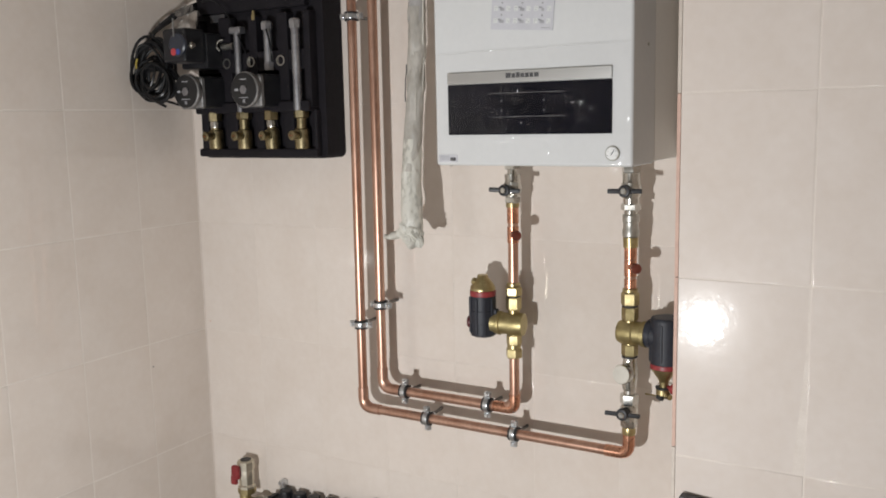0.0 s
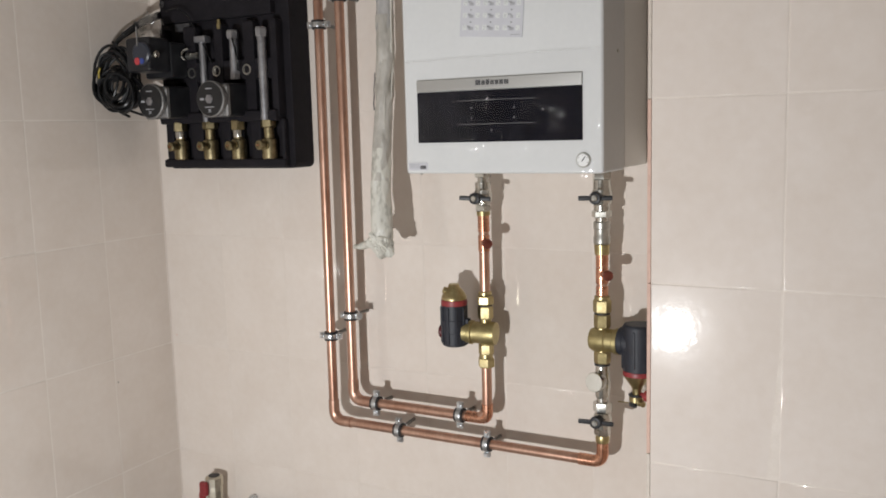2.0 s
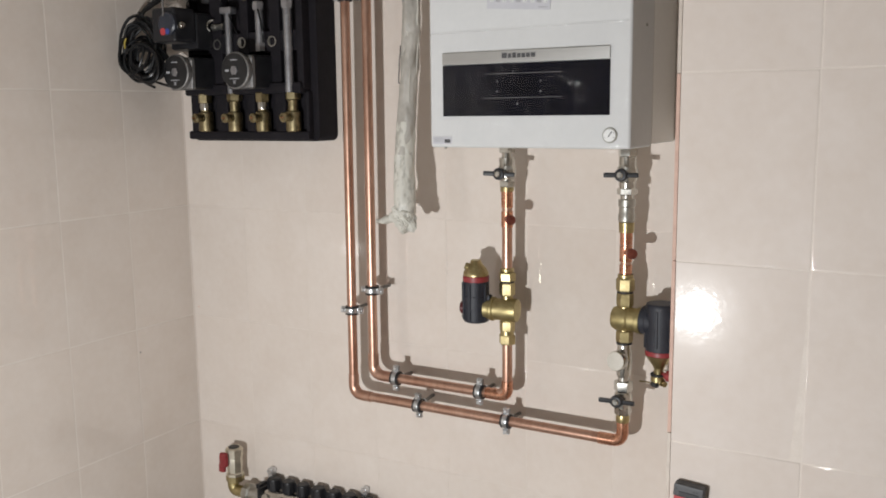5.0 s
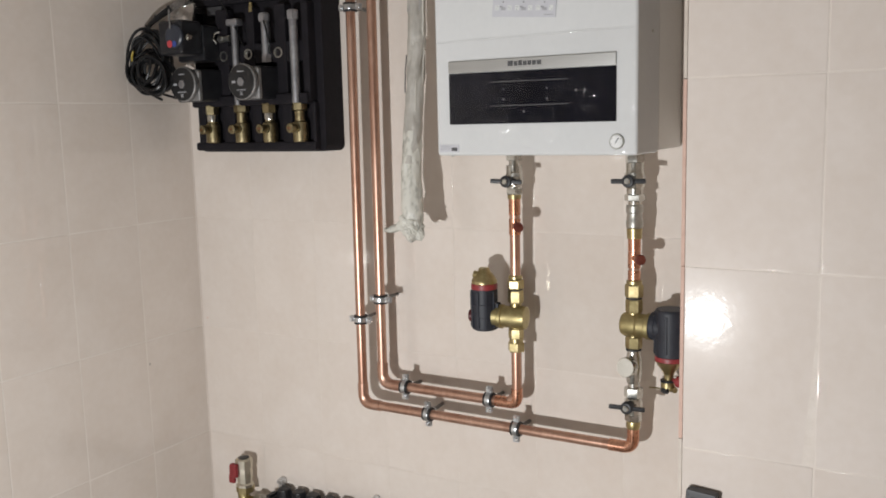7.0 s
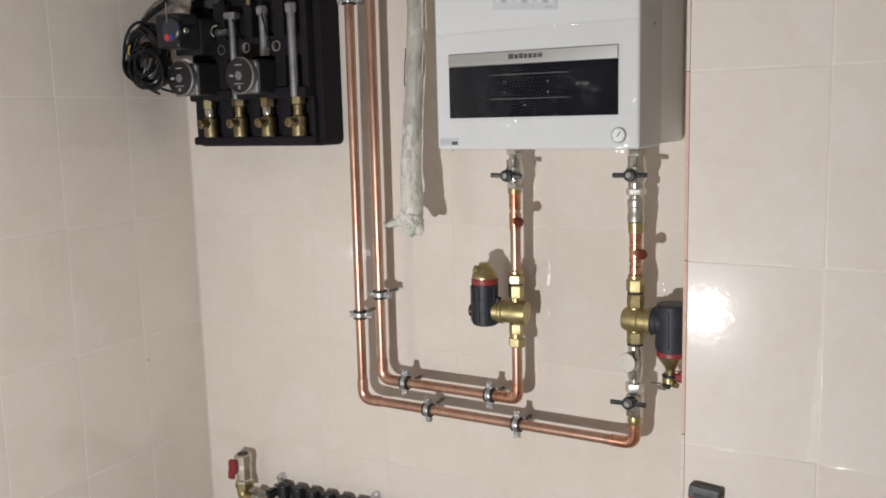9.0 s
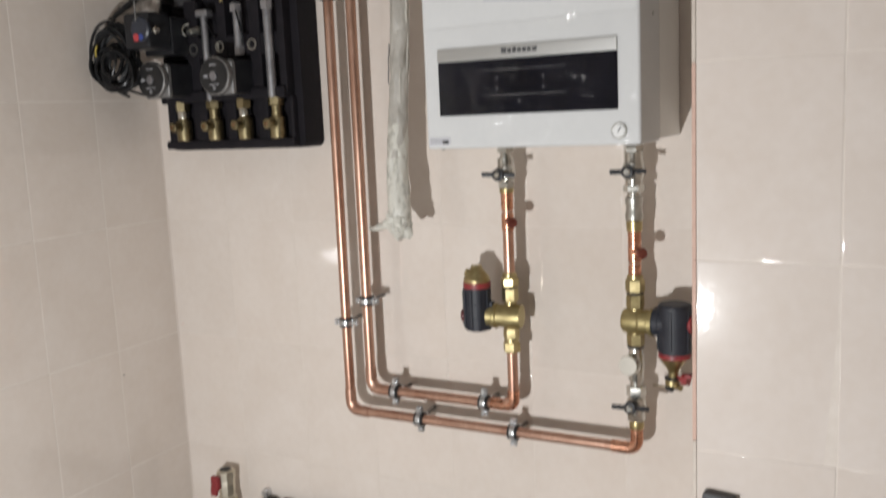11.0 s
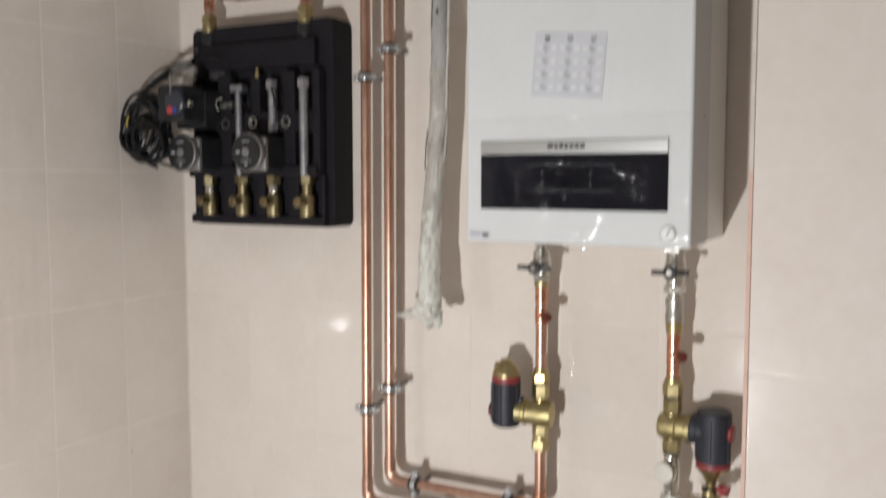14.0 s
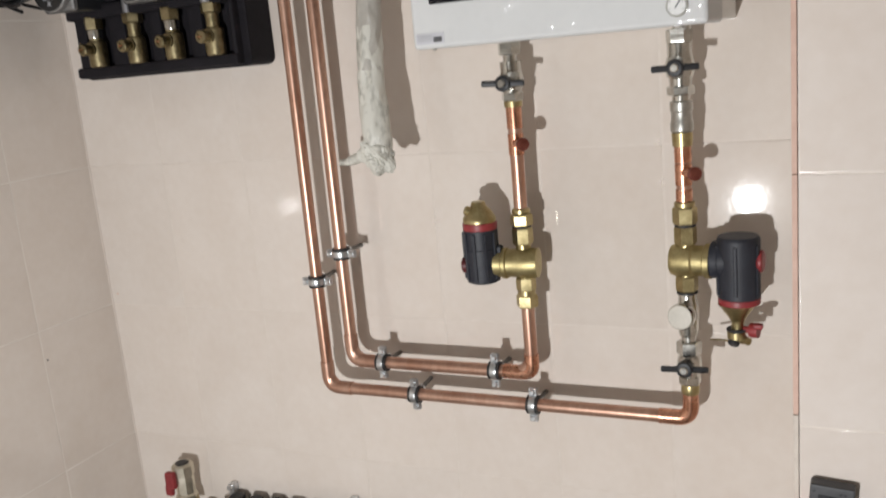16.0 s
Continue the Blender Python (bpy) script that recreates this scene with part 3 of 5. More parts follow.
def pipe_clip():
    """Built about the origin: the pipe runs along z, the wall lies towards +y."""
    c = thing("pipe_clip", (0, 0, 0), "zinc-plated two-screw pipe clip with black rubber lining", "pipe clip", "pipe clips")
    part("lining", lathe([(0.0112, -0.0100), (0.0160, -0.0100), (0.0164, -0.0085), (0.0164, -0.0056), (0.0150, -0.0054), (0.0150, 0.0054), (0.0164, 0.0056), (0.0164, 0.0085), (0.0160, 0.0100), (0.0112, 0.0100)], (0, 0, 0), (0, 0, 1), 24),
         RUBBER, c, "black rubber lining")
    part("band", lathe([(0.0149, -0.0053), (0.0164, -0.0053), (0.0170, -0.003), (0.0170, 0.003), (0.0164, 0.0053), (0.0149, 0.0053)], (0, 0, 0), (0, 0, 1), 28), ZINC, c)
    for side in (-1, 1):
        ear = box(min(side * 0.014, side * 0.0295), max(side * 0.014, side * 0.0295), -0.0042, -0.0014, -0.0070, 0.0070, bevel=0.0008, segments=1)
        add_box(ear, min(side * 0.014, side * 0.0295), max(side * 0.014, side * 0.0295), 0.0014, 0.0042, -0.0070, 0.0070, bevel=0.0008, segments=1)
        ear = part("ear", ear, ZINC, c)
        part("screw", add_lathe(lathe([(0.0048, 0), (0.0052, 0.002), (0.0036, 0.0042)], (side * 0.0228, -0.0042, 0), (0, -1, 0), 12),
                                [(0.0028, 0), (0.0028, 0.016)], (side * 0.0228, -0.006, 0), (0, 1, 0), 10), ZINC, ear, "cross-head screw")
    part("nut", lathe([(0.0085, 0), (0.0085, 0.009)], (0, 0.0155, 0), (0, 1, 0), 6), ZINC, c)
    part("threaded_rod", lathe([(0.004, 0), (0.004, 0.0435)], (0, 0.024, 0), (0, 1, 0), 12), ROD, c, "dull threaded rod")
    return c


first_clip = pipe_clip()
CLIPS = [(XI + 0.001, 1.152, 0), (XO + 0.001, 1.099, 0), (XI + 0.003, 1.873, 0), (XO + 0.004, 1.817, 0)]
CLIPS += [(0.707, ZI, 1), (0.926, ZI, 1), (0.767, ZO, 1), (0.991, ZO, 1)]
tw = random.Random(8)
for k, (x, z, flat) in enumerate(CLIPS):
    m = pose(x, PY, z, 0, 90 if flat else 0, 0) @ pose(0, 0, 0, 0, 0, tw.uniform(-5, 5))
    if k == 0:
        first_clip.matrix_basis = m
    else:
        copy_thing(first_clip, m)


# ---- the two columns under the boiler ----
def butterfly(parent, x, z, spread=0.034, tilt=0.0):
    """Black butterfly handle facing the room."""
    hub = lathe([(0.0085, 0), (0.0085, 0.016), (0.0120, 0.017), (0.0128, 0.022), (0.0120, 0.029), (0.0085, 0.031)], (x, PY - 0.014, z), (0, -1, 0), 20)
    h = part("handle", hub, BLACK, parent, "black butterfly handle")
    for side in (-1, 1):
        w = box(0.008, spread, -0.0028, 0.0028, -0.0048, 0.0048, bevel=0.0022, segments=2)
        bmesh.ops.transform(w, matrix=Matrix.Translation((x, PY - 0.039, z)) @ Matrix.Rotation(tilt, 4, "Y") @ Matrix.Rotation(math.pi if side < 0 else 0, 4, "Z") @ Matrix.Rotation(0.25, 4, "Z"), verts=w.verts)
        part("wing", w, BLACK, h)
    part("screw", lathe([(0.0062, 0), (0.0062, 0.003), (0.0045, 0.0042)], (x, PY - 0.044, z), (0, -1, 0), 14), NICKEL, h, "nickel handle screw")


def nut(parent, name, x, z0, z1, r, material, label="", turn=0.0):
    c = 0.12 * (z1 - z0)
    return part(name, lathe([(r - 0.0015, 0), (r, c), (r, z1 - z0 - c), (r - 0.0015, z1 - z0)], (x, PY, z0), (0, 0, 1), 6, turn), material, parent, label)


def sleeve(parent, name, x, prof, material, label="", seg=22):
    z0 = prof[0][1]
    return part(name, lathe([(r, z - z0) for r, z in prof], (x, PY, z0), (0, 0, 1), seg), material, parent, label)


def stub(parent, x, z):
    way = Vector((0.62, -0.78, 0.0))
    t = part("branch_stub", lathe([(0.0085, 0), (0.0085, 0.026), (0.0094, 0.026), (0.0094, 0.031)], Vector((x, PY, z)) + way * 0.004, way, 18), COPPER_OLD, parent, "short copper branch")
    part("end_cap", lathe([(0.0104, 0), (0.0104, 0.006), (0.0088, 0.0085)], Vector((x, PY, z)) + way * 0.030, way, 18), COPPER_CAP, t, "dark oxidised copper cap")


lc = thing("valve_column", (XL, PY, 1.07), "vertical run of nickel valve, copper pipe and brass fittings under the boiler", "pipe fittings", "valve columns")
nut(lc, "union_nut", XL, 1.474, 1.493, 0.0185, NICKEL, "nickel union nut")
sleeve(lc, "neck", XL, [(0.011, 1.462), (0.011, 1.476)], NICKEL)
sleeve(lc, "valve_body", XL, [(0.0125, 1.404), (0.0150, 1.408), (0.0150, 1.420), (0.0185, 1.424), (0.0200, 1.434), (0.0185, 1.444), (0.0165, 1.448), (0.0170, 1.464)], NICKEL, "nickel ball valve body")
nut(lc, "valve_hex", XL, 1.403, 1.417, 0.0180, NICKEL)
butterfly(lc, XL, 1.4325, 0.033, 0.05)
sleeve(lc, "solder_adapter", XL, [(0.0145, 1.394), (0.0145, 1.405)], BRASS, "brass adapter")
sleeve(lc, "copper_pipe", XL, [(PR, 1.205), (PR, 1.398)], COPPER, "bright copper pipe")
sleeve(lc, "socket", XL, [(PR + 0.0015, 1.360), (PR + 0.0015, 1.394)], COPPER_OLD, "heated copper socket")
sleeve(lc, "tee", XL, [(PR + 0.0015, 1.318), (PR + 0.0015, 1.352)], COPPER_OLD, "soldered copper tee")
stub(lc, XL, 1.337)
nut(lc, "compression_nut", XL, 1.203, 1.222, 0.0184, BRASS, "brass compression nut", 12)
sleeve(lc, "olive_collar", XL, [(0.0125, 1.222), (0.0150, 1.224), (0.0150, 1.230), (0.012, 1.232)], BRASS)
# thin black ring, no washer: draws the dark line between fittings
sleeve(lc, "black_washer", XL, [(0.0158, 1.2005), (0.0158, 1.2035)], RUBBER)
nut(lc, "hex_nipple", XL, 1.172, 1.200, 0.0169, BRASS, "brass hex nipple", 20)
nut(lc, "hex_nipple", XL, 1.094, 1.117, 0.0165, BRASS, "brass hex nipple", 20)
sleeve(lc, "neck", XL, [(0.0125, 1.117), (0.0125, 1.124)], BRASS)
sleeve(lc, "neck", XL, [(0.0125, 1.164), (0.0125, 1.173)], BRASS)
sleeve(lc, "olive_collar", XL, [(0.0150, 1.087), (0.0150, 1.095)], BRASS)
nut(lc, "compression_nut", XL, 1.066, 1.087, 0.0184, BRASS, "brass compression nut", 5)

# left separator: brass body, dark canister, air vent
FX, FY, FZ = 0.9235, -0.078, 1.145
sep = thing("air_separator", (FX, FY, 1.114), "dark plastic and brass air separator with red ring and brass vent", "separator")
body = lathe([(0.012, 0), (0.024, 0.002), (0.0255, 0.010), (0.0255, 0.030), (0.0235, 0.034), (0.0235, 0.052), (0.026, 0.054), (0.026, 0.060), (0.023, 0.062), (0.023, 0.074)],
             (XL + 0.026, PY, FZ), (FX - XL - 0.03, FY - PY, 0), 30)
part("brass_body", body, BRASS_DULL, sep, "sandblasted brass tee body")
can = part("canister", lathe([(0.022, 0), (0.0275, 0.003), (0.0285, 0.008), (0.0285, 0.030), (0.0295, 0.031), (0.0295, 0.058), (0.0285, 0.059), (0.0285, 0.090)], (FX, FY, 1.1135), (0, 0, 1), 30),
           NAVY, sep, "dark blue-grey plastic canister")
for a in (196, 232, 268, 304, 340):
    rib = box(-0.0030, 0.0030, -0.0024, 0.0024, 0.008, 0.086, bevel=0.0008, segments=1)
    bmesh.ops.transform(rib, matrix=Matrix.Translation((FX + 0.0288 * math.cos(radians(a)), FY + 0.0288 * math.sin(radians(a)), 1.1135)) @ Matrix.Rotation(radians(a + 90), 4, "Z"), verts=rib.verts)
    part("rib", rib, NAVY, can)
part("side_lug", box(FX + 0.022, FX + 0.036, FY - 0.008, FY + 0.008, 1.162, 1.176, bevel=0.003), NAVY, can)
part("side_knob", lathe([(0.013, 0), (0.013, 0.006), (0.010, 0.008)], (FX - 0.0255, FY - 0.008, 1.144), (-1, -0.25, 0), 18), MAROON, can, "dark red side plug")
part("red_ring", lathe([(0.0280, 0), (0.0287, 0.002), (0.0287, 0.011), (0.027, 0.0125)], (FX, FY, 1.2035), (0, 0, 1), 30), RED, sep, "red plastic ring")
vent = part("vent_cap", lathe([(0.0275, 0), (0.0275, 0.006), (0.021, 0.017), (0.013, 0.026), (0.011, 0.033), (0.0, 0.0335)], (FX, FY, 1.216), (0, 0, 1), 30), BRASS, sep, "conical brass vent cap")
part("vent_screw", lathe([(0.008, 0), (0.008, 0.009), (0.006, 0.012)], (FX - 0.010, FY - 0.008, 1.233), (-0.75, -0.45, 0.35), 14), BRASS, vent)

sep.location.z -= 0.004

rc = thing("valve_column", (XR, PY, 0.93), "vertical run of nickel valves, strainer, copper and brass fittings under the boiler", "pipe fittings", "valve columns")
nut(rc, "union_nut", XR, 1.470, 1.490, 0.0190, NICKEL, "nickel union nut")
sleeve(rc, "valve_body", XR, [(0.0160, 1.408), (0.0165, 1.420), (0.0195, 1.424), (0.0215, 1.436), (0.0195, 1.448), (0.0175, 1.452), (0.0175, 1.470)], NICKEL, "nickel ball valve body")
butterfly(rc, XR, 1.4365, 0.033, 0.0)
nut(rc, "valve_hex", XR, 1.396, 1.409, 0.0200, NICKEL, "nickel hexagon", 10)
sleeve(rc, "neck", XR, [(0.0130, 1.386), (0.0130, 1.397)], NICKEL)
sleeve(rc, "reducer", XR, [(0.0145, 1.342), (0.0168, 1.345), (0.0168, 1.357), (0.0152, 1.360), (0.0152, 1.372), (0.0168, 1.374), (0.0168, 1.386), (0.0150, 1.388)], GALV, "dull galvanised reducer")
sleeve(rc, "solder_adapter", XR, [(0.0145, 1.322), (0.0155, 1.342)], BRASS, "brass adapter")
sleeve(rc, "copper_pipe", XR, [(PR, 1.205), (PR, 1.330)], COPPER, "bright copper pipe")
sleeve(rc, "socket", XR, [(PR + 0.0016, 1.298), (PR + 0.0016, 1.323)], COPPER_OLD, "heated copper socket")
sleeve(rc, "tee", XR, [(PR + 0.0016, 1.264), (PR + 0.0016, 1.296)], COPPER_OLD, "soldered copper tee")
stub(rc, XR, 1.284)
sleeve(rc, "socket", XR, [(PR + 0.0014, 1.240), (PR + 0.0014, 1.258)], COPPER_OLD, "heated copper socket")
sleeve(rc, "olive_collar", XR, [(0.0125, 1.230), (0.0155, 1.232), (0.0155, 1.238), (0.012, 1.240)], BRASS)
nut(rc, "compression_nut", XR, 1.205, 1.231, 0.0184, BRASS, "brass compression nut", 14)
# here too a black ring only draws a dark line, as below the nipple
sleeve(rc, "black_washer", XR, [(0.0158, 1.2015), (0.0158, 1.205)], RUBBER)
nut(rc, "hex_nipple", XR, 1.174, 1.2015, 0.0169, BRASS, "brass hex nipple", 18)
sleeve(rc, "neck", XR, [(0.0130, 1.166), (0.0130, 1.176)], BRASS)
sleeve(rc, "neck", XR, [(0.0130, 1.124), (0.0130, 1.134)], BRASS)
nut(rc, "hex_nipple", XR, 1.101, 1.125, 0.0169, BRASS, "brass hex nipple", 18)
sleeve(rc, "black_washer", XR, [(0.0158, 1.0975), (0.0158, 1.101)], RUBBER)
sleeve(rc, "strainer_body", XR, [(0.0130, 1.030), (0.0145, 1.034), (0.0155, 1.050), (0.0165, 1.062), (0.0155, 1.078), (0.0135, 1.090), (0.0140, 1.0975)], NICKEL, "nickel strainer body")
way = Vector((-0.17, -0.98, 0.08)).normalized()
cap = part("strainer_cap", lathe([(0.0140, 0), (0.0150, 0.014), (0.0195, 0.015), (0.0202, 0.019), (0.0202, 0.028), (0.0188, 0.031)], Vector((XR, PY, 1.066)) + way * 0.004, way, 30), NICKEL, rc, "round pale strainer cap")
part("cap_face", lathe([(0.0178, 0), (0.0178, 0.0012)], Vector((XR, PY, 1.066)) + way * 0.0345, way, 28), CAP_FACE, cap, "pale cap face")
sleeve(rc, "neck", XR, [(0.0115, 1.020), (0.0115, 1.032)], NICKEL)
nut(rc, "union_nut", XR, 1.000, 1.021, 0.0190, NICKEL, "nickel union nut", 10)
nut(rc, "valve_hex", XR, 0.951, 0.965, 0.0172, NICKEL, "nickel hexagon", 25)
sleeve(rc, "neck", XR, [(0.0115, 0.996), (0.0115, 1.003)], NICKEL)
sleeve(rc, "valve_body", XR, [(0.0140, 0.963), (0.0150, 0.970), (0.0180, 0.977), (0.0188, 0.986), (0.0178, 0.994), (0.0145, 0.999)], NICKEL, "nickel ball valve body")
butterfly(rc, XR - 0.001, 0.9885, 0.035, 0.06)
sleeve(rc, "solder_adapter", XR, [(0.0128, 0.935), (0.0142, 0.938), (0.0142, 0.946), (0.0132, 0.951)], BRASS, "brass solder adapter")

# right separator: brass body, elbow canister turned down, drain cock
GX, GY, GZ = 1.3285, -0.076, 1.149
dirt = thing("dirt_separator", (GX, GY, 1.02), "dark plastic and brass dirt separator with red ring and drain cock", "separator")
to = Vector((GX - XR, GY - PY, 0)).normalized()
part("brass_body", lathe([(0.010, 0), (0.022, 0.002), (0.0255, 0.010), (0.0255, 0.034), (0.0235, 0.037), (0.0235, 0.052), (0.0265, 0.054), (0.0265, 0.062)],
                         Vector((XR, PY, GZ)) - to * 0.024, to, 30), BRASS_DULL, dirt, "sandblasted brass tee body")
can = part("canister", lathe([(0.0300, 0), (0.0305, 0.004), (0.0305, 0.050), (0.0312, 0.052), (0.0312, 0.086), (0.0300, 0.090), (0.0285, 0.0925), (0.020, 0.0935)], (GX, GY, 1.0965), (0, 0, 1), 32),
           NAVY, dirt, "dark blue-grey plastic canister")
part("elbow_arm", lathe([(0.0265, 0), (0.0282, 0.002), (0.0282, 0.012), (0.0272, 0.013), (0.0272, 0.040)], Vector((XR, PY, GZ + 0.003)) + to * 0.0385, to, 28), NAVY, can)
part("front_ridge", box(GX - 0.004, GX + 0.002, GY - 0.0330, GY - 0.026, 1.104, 1.178, bevel=0.002), NAVY, can)
for a in (206, 334):
    rib = box(-0.0030, 0.0030, -0.0024, 0.0024, 0.004, 0.080, bevel=0.0008, segments=1)
    bmesh.ops.transform(rib, matrix=Matrix.Translation((GX + 0.0306 * math.cos(radians(a)), GY + 0.0306 * math.sin(radians(a)), 1.0975)) @ Matrix.Rotation(radians(a + 90), 4, "Z"), verts=rib.verts)
    part("rib", rib, NAVY, can)
part("side_knob", lathe([(0.014, 0), (0.0165, 0.003), (0.0165, 0.007), (0.013, 0.009)], (GX + 0.027, GY - 0.003, 1.152), (1, -0.10, 0), 22), RED, can, "red magnet knob")
part("red_ring", lathe([(0.0288, 0), (0.0305, 0.0015), (0.0305, 0.0085), (0.0296, 0.010)], (GX, GY, 1.0865), (0, 0, 1), 30), RED, dirt, "red plastic ring")
part("brass_cone", lathe([(0.0092, 0), (0.0092, 0.012), (0.012, 0.019), (0.0280, 0.042)], (GX - 0.003, GY, 1.0445), (0, 0, 1), 28), BRASS, dirt, "brass funnel")
cock = part("drain_cock", lathe([(0.010, 0), (0.0135, 0.002), (0.0135, 0.012), (0.010, 0.014)], (GX - 0.005, GY, 1.0305), (0, 0, 1), 18), BRASS, dirt, "brass drain cock")
part("washer", lathe([(0.0155, 0), (0.0155, 0.003)], (GX - 0.004, GY, 1.0445), (0, 0, 1), 18), RUBBER, cock)
part("nozzle", lathe([(0.0075, 0), (0.0075, 0.006), (0.006, 0.007), (0.006, 0.016)], (GX + 0.002, GY - 0.004, 1.033), (0.7, -0.65, -0.05), 14), BRASS, cock)
part("plug", lathe([(0.007, 0), (0.0085, 0.002), (0.0085, 0.008), (0.006, 0.010)], (GX - 0.007, GY - 0.004, 1.031), (-0.25, -0.6, -0.76), 14), RUBBER, cock, "black plug")
part("retaining_strap", tube([(GX - 0.014, GY, 1.027), (GX - 0.030, GY + 0.006, 1.026), (GX - 0.045, GY + 0.014, 1.023)], 0.0016, 8), BRASS, cock)
handle = part("handle", lathe([(0.0055, 0), (0.0055, 0.008), (0.0105, 0.009), (0.0115, 0.013), (0.0105, 0.022)], (GX + 0.006, GY - 0.002, 1.047), (1, -0.25, 0.0), 16), RED, cock, "red plastic handle")
part("wing", box(GX + 0.020, GX + 0.034, GY - 0.017, GY - 0.004, 1.051, 1.0595, bevel=0.003), RED, handle)

# ---- pump group ----
station = thing("pump_group", (0.316, 0.0, 1.496), "black foam-backed heating pump group with brass ball valves", "pump group")
shell = box(0.108, 0.5105, -0.072, -0.001, 1.4945, 1.951)
corner = [e for e in shell.edges if abs(e.verts[0].co.y - e.verts[1].co.y) > 0.02]
bmesh.ops.bevel(shell, geom=corner, offset=0.016, segments=5, affect="EDGES", profile=0.5)
bmesh.ops.bevel(shell, geom=[e for e in shell.edges if all(v.co.y < -0.071 for v in e.verts)], offset=0.004, segments=2, affect="EDGES", profile=0.5)
part("back_shell", shell, FOAM, station, "matt black insulation foam shell")
part("upper_block", box(0.128, 0.472, -0.090, -0.049, 1.850, 1.909, bevel=0.005), FOAM, station, "black foam block")
part("name_plate", box(0.172, 0.221, -0.0900, -0.068, 1.829, 1.8485, bevel=0.002), DARK_GREY, station, "dark grey plate")
for x0, x1 in ((0.128, 0.142), (0.205, 0.243), (0.302, 0.328), (0.392, 0.424), (0.470, 0.490)):
    part("rib", box(x0, x1, -0.098, -0.049, 1.615, 1.838, bevel=0.004), FOAM, station)
part("crossbar", box(0.130, 0.487, -0.096, -0.049, 1.704, 1.752, bevel=0.004), FOAM, station)
part("crossbar", box(0.120, 0.487, -0.108, -0.049, 1.606, 1.632, bevel=0.005), FOAM, station)
for x0, x1 in ((0.118, 0.146), (0.203, 0.243), (0.301, 0.330), (0.392, 0.424), (0.482, 0.494)):
    part("pocket_wall", box(x0, x1, -0.088, -0.049, 1.500, 1.612, bevel=0.006), FOAM, station)
part("bottom_lip", box(0.110, 0.494, -0.092, -0.049, 1.4985, 1.519, bevel=0.005), FOAM, station)
for c, x in enumerate((0.175, 0.272, 0.361, 0.453)):
    v = part("ball_valve", lathe([(0.0150, 0), (0.0178, 0.002), (0.0182, 0.010), (0.0182, 0.040), (0.0172, 0.046), (0.0125, 0.0485), (0.0125, 0.054)], (x, -0.094, 1.518), (0, 0, 1), 22),
             BRASS_SHADED, station, "brass ball valve")
    if c in (0, 2):
        part("union_nut", lathe([(0.0165, 0), (0.0175, 0.002), (0.0175, 0.021), (0.0160, 0.023)], (x, -0.094, 1.588), (0, 0, 1), 6, 19 * c + 24), BRASS_SHADED, v, "brass union nut")
        part("neck", lathe([(0.0125, 0), (0.0135, 0.003), (0.0135, 0.017), (0.0120, 0.019)], (x, -0.094, 1.570), (0, 0, 1), 16), NICKEL, v, "nickel neck")
    else:
        part("union_nut", lathe([(0.0150, 0), (0.0185, 0.003), (0.0185, 0.018), (0.0150, 0.021)], (x, -0.094, 1.590), (0, 0, 1), 6, 19 * c + 24), BRASS_SHADED, v, "brass union nut")
        part("neck", lathe([(0.0115, 0), (0.0122, 0.003), (0.0122, 0.020)], (x, -0.094, 1.571), (0, 0, 1), 16), BRASS_SHADED, v)
    part("spindle_seat", lathe([(0.0125, 0), (0.0125, 0.003), (0.0100, 0.003), (0.0095, 0.001)], (x, -0.1105, 1.551), (0, -1, 0), 16), BRASS_SHADED, v)
    stem = part("stem", lathe([(0.0078, 0), (0.0078, 0.011), (0.0112, 0.012), (0.0115, 0.019), (0.0100, 0.021), (0.0055, 0.021), (0.0050, 0.0185)], (x, -0.1115, 1.551), (-0.10, -0.99, 0), 12), BRASS_SHADED, v, "brass valve spindle")
    part("slot", box(x - 0.0075, x + 0.0025, -0.1335, -0.1318, 1.5500, 1.5520), COPPER_OLD, stem)
# return tubes
part("return_tube", lathe([(0.0085, 0), (0.0085, 0.19)], (0.272, -0.104, 1.609), (0, 0, 1), 16), STEEL_TUBE, station, "grey steel return tube")
part("tube_head", box(0.255, 0.291, -0.116, -0.092, 1.796, 1.812, bevel=0.004), STEEL_TUBE, station, "grey tee-shaped tube head")
part("return_tube", lathe([(0.0105, 0), (0.0105, 0.203)], (0.453, -0.104, 1.609), (0, 0, 1), 16), STEEL_TUBE, station, "grey steel return tube")
part("tube_head", lathe([(0.0130, 0), (0.0140, 0.004), (0.0140, 0.018), (0.011, 0.022)], (0.453, -0.104, 1.798), (0, 0, 1), 6), STEEL_TUBE, station)
part("return_tube", lathe([(0.0105, 0), (0.0105, 0.100)], (0.364, -0.098, 1.712), (0, 0, 1), 16), STEEL_TUBE, station, "grey steel tube")
part("tube_head", lathe([(0.0130, 0), (0.0140, 0.004), (0.0140, 0.016), (0.011, 0.020)], (0.362, -0.098, 1.800), (0, 0, 1), 6), STEEL_TUBE, station)
part("tube_foot", lathe([(0.0125, 0), (0.0125, 0.018)], (0.365, -0.098, 1.706), (0, 0, 1), 6), STEEL_TUBE, station)
part("air_screw", lathe([(0.006, 0), (0.006, 0.012), (0.004, 0.014), (0.004, 0.022)], (0.320, -0.095, 1.826), (0, 0, 1), 12), BRASS, station, "small brass air screw")
for x, z in ((0.307, 1.728), (0.400, 1.727), (0.228, 1.727)):
    part("socket_ring", lathe([(0.0125, 0), (0.0125, 0.004), (0.0095, 0.004), (0.0085, 0.001)], (x, -0.0955, z), (0, -1, 0), 22), GALV, station, "grey ring socket")
